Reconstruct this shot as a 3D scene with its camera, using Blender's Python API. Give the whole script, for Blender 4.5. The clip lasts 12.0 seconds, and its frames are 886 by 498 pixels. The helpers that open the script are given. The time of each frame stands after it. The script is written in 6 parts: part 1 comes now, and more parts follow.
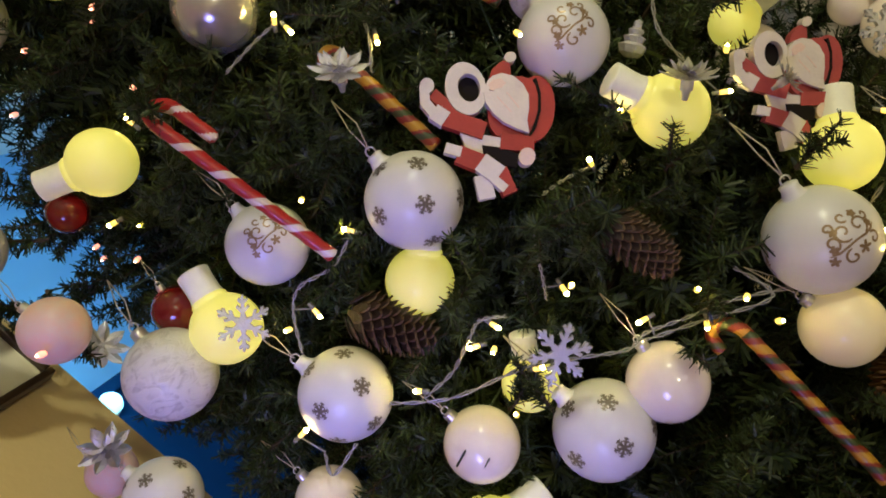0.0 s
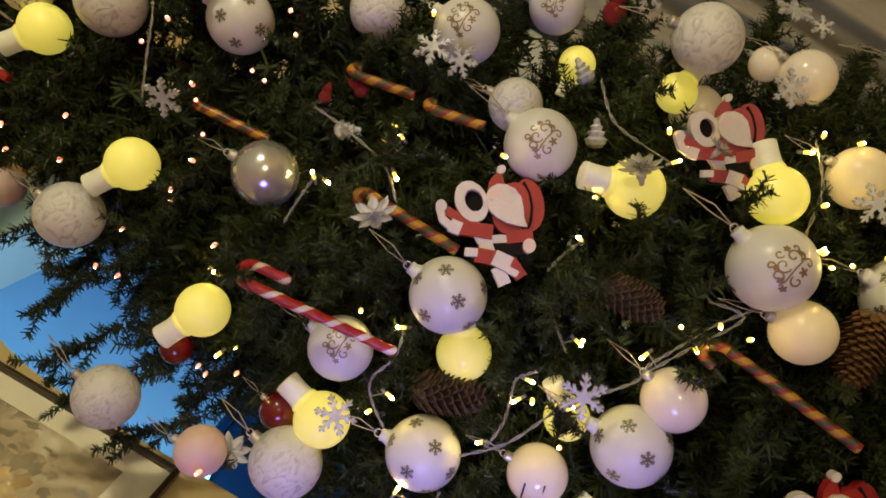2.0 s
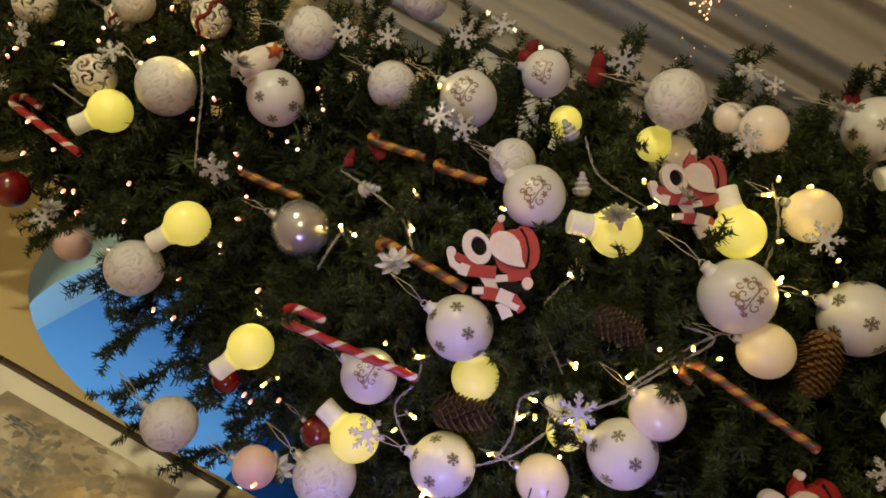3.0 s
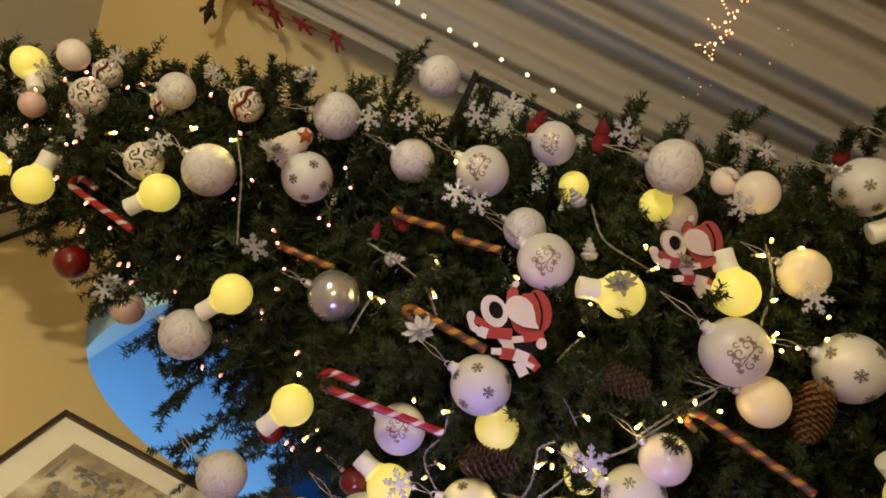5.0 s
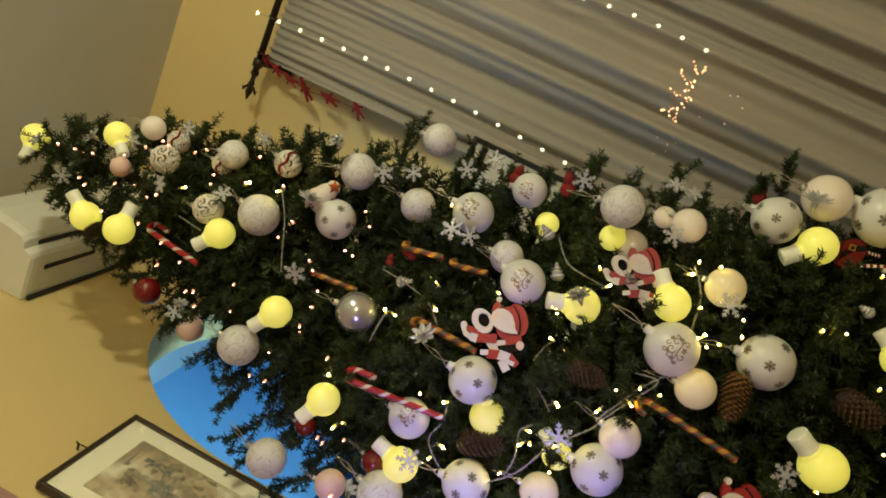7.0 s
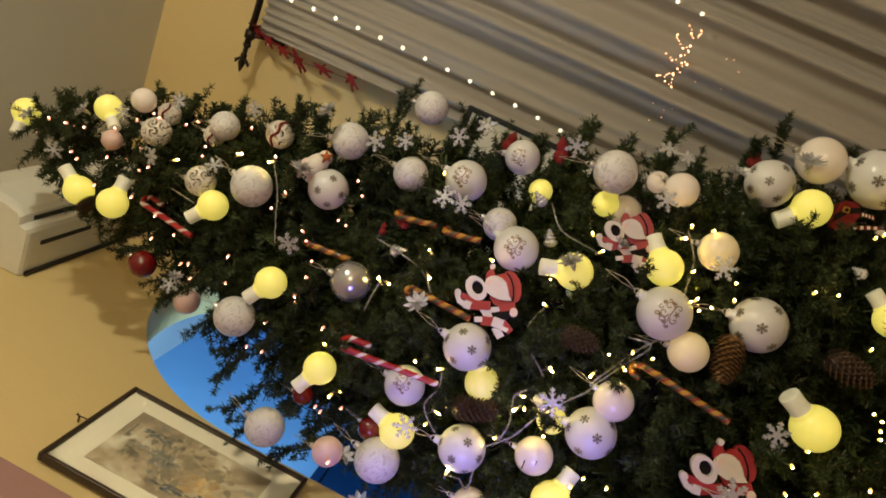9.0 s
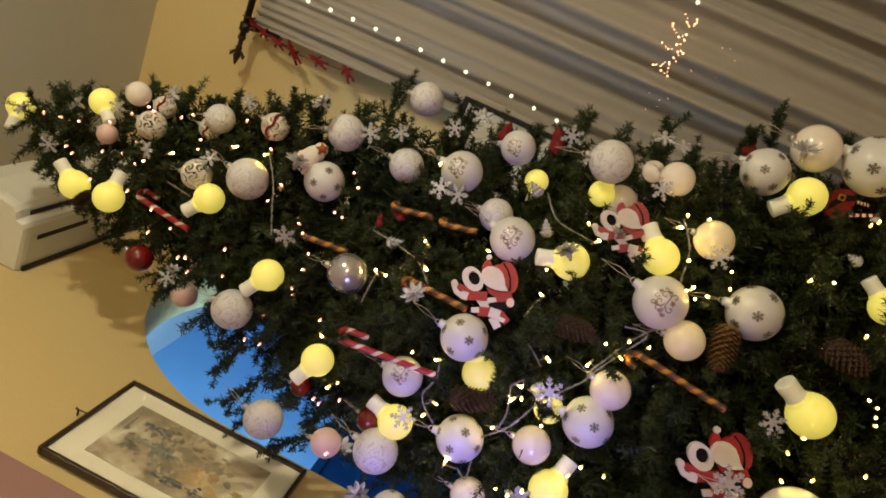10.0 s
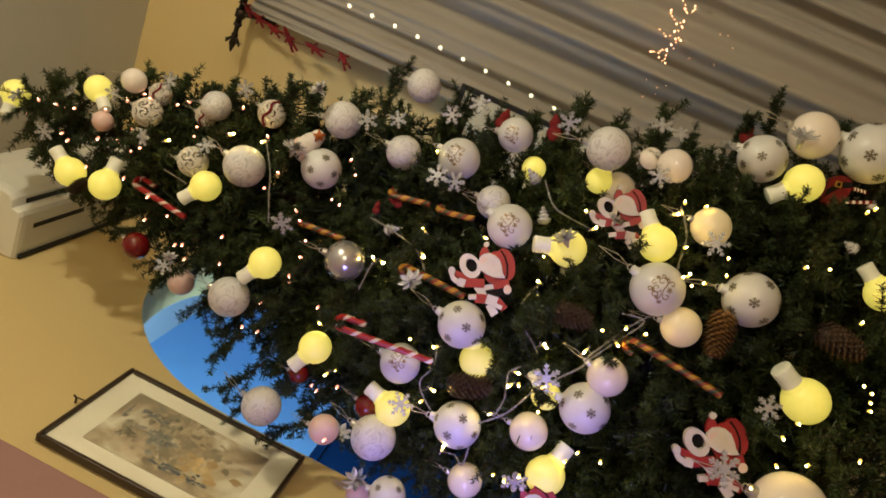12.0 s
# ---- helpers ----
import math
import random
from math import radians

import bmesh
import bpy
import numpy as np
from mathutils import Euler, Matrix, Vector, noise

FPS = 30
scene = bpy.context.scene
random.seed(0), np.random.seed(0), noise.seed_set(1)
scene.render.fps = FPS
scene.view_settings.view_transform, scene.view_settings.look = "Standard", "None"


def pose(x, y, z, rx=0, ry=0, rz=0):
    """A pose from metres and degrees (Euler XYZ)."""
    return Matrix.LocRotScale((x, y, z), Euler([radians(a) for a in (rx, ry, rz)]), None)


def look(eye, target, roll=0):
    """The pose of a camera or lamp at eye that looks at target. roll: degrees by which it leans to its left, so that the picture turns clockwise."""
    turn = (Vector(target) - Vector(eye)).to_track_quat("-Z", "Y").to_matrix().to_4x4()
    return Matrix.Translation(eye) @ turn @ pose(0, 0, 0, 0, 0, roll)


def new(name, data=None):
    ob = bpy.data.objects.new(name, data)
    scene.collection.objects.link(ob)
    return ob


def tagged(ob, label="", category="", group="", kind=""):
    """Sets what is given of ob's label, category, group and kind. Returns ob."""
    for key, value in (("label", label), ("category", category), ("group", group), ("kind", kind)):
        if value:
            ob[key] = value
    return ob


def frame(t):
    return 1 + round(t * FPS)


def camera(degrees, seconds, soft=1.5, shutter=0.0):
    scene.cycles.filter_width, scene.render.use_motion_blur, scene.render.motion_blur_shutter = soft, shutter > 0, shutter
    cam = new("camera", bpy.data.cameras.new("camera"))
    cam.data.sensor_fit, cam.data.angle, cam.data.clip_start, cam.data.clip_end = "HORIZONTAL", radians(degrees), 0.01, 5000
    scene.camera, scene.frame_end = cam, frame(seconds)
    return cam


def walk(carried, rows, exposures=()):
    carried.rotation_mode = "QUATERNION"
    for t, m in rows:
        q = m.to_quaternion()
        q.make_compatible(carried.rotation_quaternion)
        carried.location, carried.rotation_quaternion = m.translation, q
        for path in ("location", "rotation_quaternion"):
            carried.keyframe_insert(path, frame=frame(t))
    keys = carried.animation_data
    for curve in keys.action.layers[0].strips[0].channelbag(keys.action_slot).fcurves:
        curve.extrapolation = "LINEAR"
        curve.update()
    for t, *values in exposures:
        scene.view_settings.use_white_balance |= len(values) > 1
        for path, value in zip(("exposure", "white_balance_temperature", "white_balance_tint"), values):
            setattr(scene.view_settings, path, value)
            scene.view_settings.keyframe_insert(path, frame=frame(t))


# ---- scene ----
cam = camera(65.0, 12.0, 1.8)
PATH = [
    (0, (-0.3203, 0.5117, 1.3026), (-1.0033, 2.3893, 1.2139), -47.95),
    (0.5, (-0.2923, 0.4608, 1.3309), (-0.9761, 2.3385, 1.2478), -51.36),
    (1, (-0.2729, 0.4578, 1.3451), (-0.9581, 2.3353, 1.2716), -54.52),
    (1.5, (-0.2442, 0.4238, 1.3527), (-0.9461, 2.2961, 1.3085), -57.06),
    (2, (-0.2128, 0.3955, 1.3581), (-0.9259, 2.2639, 1.3332), -58.81),
    (2.5, (-0.1721, 0.3308, 1.3594), (-0.8791, 2.2016, 1.3745), -59.90),
    (3, (-0.1478, 0.2927, 1.3649), (-0.8379, 2.1693, 1.4096), -60.73),
    (3.5, (-0.1076, 0.2747, 1.3793), (-0.8077, 2.1470, 1.4470), -61.41),
    (5.5, (-0.0345, 0.2046, 1.3944), (-0.7451, 2.0692, 1.5294), -62.89),
    (6, (-0.0157, 0.0327, 1.3358), (-0.6345, 1.9199, 1.5715), -63.20),
    (6.5, (-0.0007, 0.0003, 1.3258), (-0.6041, 1.8900, 1.5810), -63.40),
    (7, (0.0044, 0.0010, 1.3218), (-0.5897, 1.8954, 1.5630), -63.50),
    (9, (0.0018, 0.0019, 1.3050), (-0.6594, 1.8774, 1.5174), -64.12),
    (9.5, (0.0018, 0.0017, 1.3044), (-0.6675, 1.8750, 1.5115), -64.32),
    (10, (0.0026, 0.0011, 1.3011), (-0.6774, 1.8714, 1.4998), -64.56),
    (10.5, (0.0034, 0.0003, 1.3006), (-0.6831, 1.8691, 1.4911), -64.84),
    (11, (0.0032, 0.0002, 1.2992), (-0.6817, 1.8702, 1.4833), -64.86),
    (11.5, (0.0016, 0.0010, 1.2997), (-0.6934, 1.8678, 1.4789), -64.73),
    (12, (0.0000, 0.0000, 1.3000), (-0.7042, 1.8635, 1.4778), -64.55),
]
EXPOSURES = [
    (0.0, -0.16, 6000, -14),
    (0.5, -0.32, 6450, -8),
    (1.0, -0.24, 7200, -11),
    (2.5, -0.2, 6600, -8),
    (3.5, -0.24, 6550, -3),
    (5.8, -0.11, 6800, 0),
    (6.1, -0.22, 7600, -1),
    (6.6, -0.12, 7000, -26),
    (7.2, -0.07, 6200, -12),
    (9.0, -0.07, 6250, -3),
    (12.0, -0.07, 6400, -3),
]
walk(cam, [(t, look(eye, target, roll)) for t, eye, target, roll in PATH], EXPOSURES)

# ---- world, lights ----
world = bpy.data.worlds.new("night_room")
scene.world = world
world.use_nodes = True
world.node_tree.nodes["Background"].inputs[0].default_value = (0.9, 0.75, 0.55, 1)
world.node_tree.nodes["Background"].inputs[1].default_value = 0.02
scene.view_settings.exposure = 0.0

WALL_X, WALL_Y, CEIL = -0.95, 2.05, 2.66


def lamp(name, kind, m, energy, colour, size=0.1, size_y=None, spread=None):
    data = bpy.data.lights.new(name, kind)
    data.energy, data.color = energy, colour
    if kind == "AREA":
        data.size = size
        if size_y:
            data.shape, data.size_y = "RECTANGLE", size_y
    else:
        data.shadow_soft_size = size
    if spread:
        data.spread = radians(spread)
    ob = new(name, data)
    ob.matrix_world = m
    return ob


lamp("ceiling_lamp_light", "POINT", pose(0.70, 0.46, 2.26), 42, (1.0, 0.85, 0.65), 0.035)
# added fill light from behind the camera, flattens the light on tree and walls
lamp("fill_lamp_light", "POINT", pose(1.5, -1.35, 1.42), 62, (1.0, 0.84, 0.62), 0.14)
lamp("blue_room_light", "AREA", look((-1.17, 0.50, 1.80), (-1.85, 1.62, 2.05)), 56, (0.45, 0.70, 1.0), 0.4)
lamp("screen_light", "AREA", look((-0.735, 0.02, 1.02), (-0.64, 1.0, 1.22)), 0.85, (0.30, 0.24, 1.0), 0.30, 0.36, 46)
lamp("blue_wall_lamp_light", "POINT", pose(-1.76, 1.95, 1.60), 0.5, (0.5, 0.8, 1.0), 0.02)


# ---- materials ----
def mat(name, colour, rough=0.5, metal=0.0, spots=0.0, scale=20.0, bump=0.0, bump_scale=200.0, colour2=None, emit=None, emit_strength=0.0,
        trans=0.0, ior=1.45, coat=0.0, per_object=0.0, per_island=0.0, sheen=0.0, stretch=(1, 1, 1), alpha=1.0, subsurface=0.0):
    m = bpy.data.materials.new(name)
    m.use_nodes = True
    nt = m.node_tree
    nodes, link = nt.nodes, nt.links.new
    b = nodes["Principled BSDF"]
    b.inputs["Base Color"].default_value = (*colour, 1)
    b.inputs["Roughness"].default_value = rough
    b.inputs["Metallic"].default_value = metal
    b.inputs["Transmission Weight"].default_value = trans
    b.inputs["IOR"].default_value = ior
    b.inputs["Coat Weight"].default_value = coat
    b.inputs["Sheen Weight"].default_value = sheen
    b.inputs["Alpha"].default_value = alpha
    if subsurface:
        b.inputs["Subsurface Weight"].default_value = subsurface
        b.inputs["Subsurface Radius"].default_value = (0.01, 0.008, 0.005)
    coord = nodes.new("ShaderNodeTexCoord")
    mapping = nodes.new("ShaderNodeMapping")
    mapping.inputs["Scale"].default_value = stretch
    link(coord.outputs["Object"], mapping.inputs["Vector"])
    out = None
    if spots:
        big = nodes.new("ShaderNodeTexNoise")
        big.inputs["Scale"].default_value, big.inputs["Detail"].default_value = scale, 6
        small = nodes.new("ShaderNodeTexNoise")
        small.inputs["Scale"].default_value, small.inputs["Detail"].default_value = scale * 7, 3
        link(mapping.outputs[0], big.inputs["Vector"])
        link(mapping.outputs[0], small.inputs["Vector"])
        add = nodes.new("ShaderNodeMath")
        add.operation = "MULTIPLY_ADD"
        add.inputs[1].default_value = 0.35
        link(small.outputs["Fac"], add.inputs[0])
        link(big.outputs["Fac"], add.inputs[2])
        ramp = nodes.new("ShaderNodeMapRange")
        ramp.inputs["From Min"].default_value, ramp.inputs["From Max"].default_value = 0.45, 0.9
        ramp.inputs["To Max"].default_value = spots
        link(add.outputs[0], ramp.inputs["Value"])
        mix = nodes.new("ShaderNodeMix")
        mix.data_type = "RGBA"
        mix.inputs["A"].default_value = (*colour, 1)
        mix.inputs["B"].default_value = (*(colour2 or [c * 0.55 for c in colour]), 1)
        link(ramp.outputs[0], mix.inputs["Factor"])
        out = mix.outputs["Result"]
        link(out, b.inputs["Base Color"])
    if per_object or per_island:
        hsv = nodes.new("ShaderNodeHueSaturation")
        hsv.inputs["Color"].default_value = (*colour, 1)
        if out:
            link(out, hsv.inputs["Color"])
        r = nodes.new("ShaderNodeMapRange")
        amount = per_object or per_island
        r.inputs["To Min"].default_value, r.inputs["To Max"].default_value = 1 - amount, 1 + amount
        if per_object:
            link(nodes.new("ShaderNodeObjectInfo").outputs["Random"], r.inputs["Value"])
        else:
            link(nodes.new("ShaderNodeNewGeometry").outputs["Random Per Island"], r.inputs["Value"])
        link(r.outputs[0], hsv.inputs["Value"])
        link(hsv.outputs[0], b.inputs["Base Color"])
    if bump:
        n = nodes.new("ShaderNodeTexNoise")
        n.inputs["Scale"].default_value, n.inputs["Detail"].default_value = bump_scale, 4
        link(mapping.outputs[0], n.inputs["Vector"])
        bp = nodes.new("ShaderNodeBump")
        bp.inputs["Strength"].default_value, bp.inputs["Distance"].default_value = bump, 0.002
        link(n.outputs["Fac"], bp.inputs["Height"])
        link(bp.outputs[0], b.inputs["Normal"])
    if emit:
        b.inputs["Emission Color"].default_value = (*emit, 1)
        b.inputs["Emission Strength"].default_value = emit_strength
    return m


M = dict(
    wall=mat("yellow_wall_paint", (0.72, 0.555, 0.265), 0.75, spots=0.25, scale=1.6, colour2=(0.64, 0.48, 0.21), bump=0.25, bump_scale=90),
    ceiling=mat("ceiling_paint", (0.62, 0.60, 0.54), 0.85, spots=0.2, scale=1.2, bump=0.15, bump_scale=60),
    pink=mat("mauve_wall_paint", (0.39, 0.22, 0.205), 0.7, spots=0.25, scale=3, bump=0.2, bump_scale=80),
    blue_ceiling=mat("white_ceiling_paint", (0.80, 0.78, 0.74), 0.85, spots=0.15, scale=1.5, bump=0.15, bump_scale=60),
    blue=mat("light_blue_wall_paint", (0.31, 0.53, 0.83), 0.7, spots=0.2, scale=2, bump=0.15, bump_scale=80),
    navy=mat("dark_blue_gloss_paint", (0.010, 0.035, 0.11), 0.18, spots=0.3, scale=5),
    floor=mat("oak_boards", (0.30, 0.17, 0.08), 0.4, spots=0.6, scale=3, stretch=(8, 1, 1), bump=0.2, per_object=0.25),
    white=mat("white_plastic", (0.74, 0.72, 0.64), 0.38, spots=0.15, scale=6, bump=0.05),
    slot=mat("black_vent_slot", (0.012, 0.010, 0.009), 0.6),
    iron=mat("dark_bronze_iron", (0.055, 0.040, 0.028), 0.42, 0.75, spots=0.4, scale=40, bump=0.3, bump_scale=150),
    curtain=mat("sheer_grey_curtain", (0.40, 0.360, 0.315), 0.8, spots=0.3, scale=9, stretch=(1, 1, 0.12), bump=0.35, bump_scale=700, sheen=0.3),
    frame=mat("dark_walnut_frame", (0.055, 0.034, 0.020), 0.35, spots=0.5, scale=25, bump=0.2),
    mount=mat("cream_picture_mount", (0.66, 0.60, 0.45), 0.8, spots=0.15, scale=10, bump=0.1, bump_scale=500),
    glass=mat("clear_glass", (1, 1, 1), 0.02, trans=1.0, ior=1.45),
    needle=mat("dark_green_needles", (0.016, 0.025, 0.011), 0.42, spots=0.75, scale=6, colour2=(0.054, 0.072, 0.021), per_island=0.55),
    bark=mat("brown_branch_wire", (0.05, 0.032, 0.02), 0.7, spots=0.4, scale=60, bump=0.5),
    ball_white=mat("matt_white_ball_paint", (0.645, 0.63, 0.615), 0.30, spots=0.12, scale=3, coat=0.15),
    # a faint warm glow is added to the pearl balls to brighten them
    ball_pearl_glow=mat("pearl_ball_glow", (0.70, 0.63, 0.56), 0.15, spots=0.35, scale=3.5, colour2=(0.58, 0.49, 0.40), coat=0.6, emit=(1.0, 0.66, 0.42), emit_strength=0.085),
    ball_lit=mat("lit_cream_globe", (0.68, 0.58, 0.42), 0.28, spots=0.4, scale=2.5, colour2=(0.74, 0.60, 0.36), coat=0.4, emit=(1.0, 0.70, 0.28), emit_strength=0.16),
    ball_silver=mat("silver_pearl_ball", (0.56, 0.55, 0.54), 0.20, metal=0.7, spots=0.3, scale=3, coat=0.5),
    ball_red=mat("red_glass_ball", (0.15, 0.006, 0.008), 0.18, spots=0.35, scale=4, colour2=(0.08, 0.004, 0.006), coat=0.5),
    ball_rose=mat("rose_ball", (0.70, 0.44, 0.38), 0.35, spots=0.6, scale=5, colour2=(0.62, 0.56, 0.52)),
    lace=mat("white_cut_out_plastic", (0.72, 0.66, 0.58), 0.5, spots=0.2, scale=6),
    clear=mat("clear_acrylic", (0.78, 0.77, 0.78), 0.20, trans=0.60, ior=1.45, spots=0.35, scale=5, colour2=(0.74, 0.74, 0.78), bump=0.6, bump_scale=9),
    print_grey=mat("silver_glitter_print", (0.12, 0.105, 0.085), 0.4, 0.55, spots=0.6, scale=45, colour2=(0.26, 0.22, 0.16)),
    print_gold=mat("gold_glitter_print", (0.22, 0.15, 0.08), 0.4, 0.5, spots=0.6, scale=45, colour2=(0.38, 0.28, 0.16)),
    cap=mat("silver_cap", (0.60, 0.58, 0.54), 0.3, 0.8, spots=0.3, scale=120),
    thread=mat("silver_thread", (0.42, 0.36, 0.27), 0.5, 0.3),
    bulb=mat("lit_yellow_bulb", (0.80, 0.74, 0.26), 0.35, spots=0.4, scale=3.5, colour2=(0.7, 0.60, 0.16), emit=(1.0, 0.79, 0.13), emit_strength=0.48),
    # faint glow put into the neck's colour, as if the globe shone through
    neck=mat("white_bulb_neck_glow", (0.80, 0.77, 0.66), 0.35, spots=0.3, scale=5, emit=(1.0, 0.86, 0.45), emit_strength=0.10),
    led=mat("warm_led", (1, 0.85, 0.5), 0.3, emit=(1.0, 0.64, 0.16), emit_strength=360.0),
    led_pink=mat("amber_led", (1, 0.7, 0.5), 0.3, emit=(1.0, 0.40, 0.24), emit_strength=45.0),
    # lamp sleeves that glow to draw the halo round the bright bead
    halo_cap=mat("warm_halo_cap", (0.9, 0.8, 0.5), 0.2, emit=(1.0, 0.60, 0.07), emit_strength=1.6),
    halo_cap_pink=mat("amber_halo_cap", (0.9, 0.6, 0.5), 0.2, emit=(1.0, 0.30, 0.19), emit_strength=1.7),
    star=mat("star_led", (1, 0.85, 0.6), 0.3, emit=(1.0, 0.82, 0.55), emit_strength=2.5),
    copper=mat("copper_led", (1, 0.6, 0.3), 0.3, emit=(1.0, 0.46, 0.24), emit_strength=5.0),
    copper_wire=mat("copper_wire", (0.55, 0.27, 0.13), 0.35, 0.8),
    cable=mat("clear_cable", (0.22, 0.21, 0.18), 0.25, spots=0.3, scale=60, coat=0.5),
    wire=mat("dark_green_cable", (0.015, 0.03, 0.018), 0.4),
    red=mat("red_cane_stripe", (0.33, 0.010, 0.014), 0.34, spots=0.3, scale=80, coat=0.25),
    cream=mat("white_cane_stripe", (0.66, 0.55, 0.50), 0.34, spots=0.2, scale=80, coat=0.25),
    # brighter copy of the cone scale: a near lamp's light put into the colour
    cone_gold_lit=mat("lit_golden_cone_scale", (0.15, 0.070, 0.020), 0.5, spots=0.6, scale=7, colour2=(0.26, 0.13, 0.035), bump=0.5, per_island=0.3),
    gold=mat("yellow_cane_stripe", (0.40, 0.21, 0.02), 0.34, spots=0.3, scale=80, coat=0.25),
    rust=mat("orange_red_cane_stripe", (0.18, 0.020, 0.010), 0.34, spots=0.3, scale=80, coat=0.25),
    olive=mat("green_cane_stripe", (0.035, 0.050, 0.012), 0.34, spots=0.3, scale=80, coat=0.25),
    wood_red=mat("red_painted_wood", (0.34, 0.018, 0.018), 0.5, spots=0.4, scale=6, bump=0.2, bump_scale=30),
    wood_pink=mat("faded_red_paint", (0.38, 0.06, 0.06), 0.55, spots=0.4, scale=6, bump=0.2, bump_scale=30),
    wood_white=mat("white_painted_wood", (0.70, 0.63, 0.56), 0.55, spots=0.3, scale=6, bump=0.2, bump_scale=30),
    wood_black=mat("black_painted_wood", (0.012, 0.009, 0.008), 0.85),
    skin=mat("peach_painted_wood", (0.74, 0.56, 0.47), 0.55, spots=0.2, scale=80),
    cone=mat("brown_cone_scale", (0.017, 0.0075, 0.004), 0.38, spots=0.6, scale=7, colour2=(0.032, 0.014, 0.006), bump=0.5, per_island=0.3),
    cone_tip=mat("pale_cone_edge", (0.065, 0.032, 0.013), 0.6, spots=0.6, scale=7, colour2=(0.09, 0.045, 0.018)),
    orange_felt=mat("orange_felt", (0.45, 0.11, 0.02), 0.9, spots=0.3, scale=40, bump=0.4, bump_scale=300),
    felt=mat("red_felt", (0.21, 0.012, 0.014), 0.95, spots=0.4, scale=120, bump=0.6, bump_scale=500),
    paint_a=mat("sepia_wash", (0.11, 0.085, 0.05), 0.8, spots=0.9, scale=50, colour2=(0.30, 0.25, 0.16), per_island=0.28),
    paint_b=mat("grey_blue_wash", (0.12, 0.11, 0.085), 0.8, spots=0.8, scale=60, colour2=(0.36, 0.31, 0.23), per_island=0.28),
    paint_d=mat("pale_sepia_wash", (0.34, 0.27, 0.165), 0.8, spots=0.9, scale=40, colour2=(0.18, 0.13, 0.075), per_island=0.28),
    paint_c=mat("ochre_wash", (0.32, 0.18, 0.055), 0.8, spots=0.8, scale=30, colour2=(0.50, 0.40, 0.22), per_island=0.28),
    wash_blue=mat("slate_blue_wash", (0.06, 0.065, 0.066), 0.8, spots=0.9, scale=60, colour2=(0.15, 0.15, 0.14), per_island=0.3),
    blue_glow=mat("blue_lamp_glow", (0.6, 0.8, 1.0), 0.4, emit=(0.35, 0.72, 1.0), emit_strength=3),
    violet_glow=mat("violet_screen_glow", (0.1, 0.1, 0.3), 0.3, emit=(0.25, 0.30, 1.0), emit_strength=0.35),
    lampshade=mat("lit_opal_glass", (0.9, 0.85, 0.75), 0.4, emit=(1.0, 0.82, 0.58), emit_strength=3),
)



def wash_drawing():
    """Uneven sepia, ochre and blue-grey washes over cream paper."""
    m = mat("townscape_wash", (0.5, 0.42, 0.28), 0.8)
    nodes, link = m.node_tree.nodes, m.node_tree.links.new
    coord = nodes.new("ShaderNodeTexCoord")
    n1 = nodes.new("ShaderNodeTexNoise")
    n1.inputs["Scale"].default_value, n1.inputs["Detail"].default_value, n1.inputs["Distortion"].default_value = 13, 10, 0.7
    link(coord.outputs["Object"], n1.inputs["Vector"])
    ramp = nodes.new("ShaderNodeValToRGB")
    e = ramp.color_ramp.elements
    e[0].position, e[0].color = 0.30, (0.17, 0.13, 0.08, 1)
    e[1].position, e[1].color = 0.70, (0.60, 0.54, 0.40, 1)
    for pos, col in ((0.40, (0.25, 0.19, 0.115, 1)), (0.49, (0.36, 0.28, 0.17, 1)), (0.58, (0.46, 0.39, 0.27, 1))):
        ramp.color_ramp.elements.new(pos).color = col
    link(n1.outputs["Fac"], ramp.inputs["Fac"])
    n2 = nodes.new("ShaderNodeTexNoise")
    n2.inputs["Scale"].default_value, n2.inputs["Detail"].default_value = 30, 6
    link(coord.outputs["Object"], n2.inputs["Vector"])
    r2 = nodes.new("ShaderNodeMapRange")
    r2.inputs["From Min"].default_value, r2.inputs["From Max"].default_value, r2.inputs["To Max"].default_value = 0.64, 0.72, 0.4
    link(n2.outputs["Fac"], r2.inputs["Value"])
    mix = nodes.new("ShaderNodeMix")
    mix.data_type = "RGBA"
    mix.inputs["B"].default_value = (0.09, 0.11, 0.14, 1)
    link(ramp.outputs["Color"], mix.inputs["A"])
    link(r2.outputs[0], mix.inputs["Factor"])
    link(mix.outputs["Result"], nodes["Principled BSDF"].inputs["Base Color"])
    return m


M["townscape"] = wash_drawing()


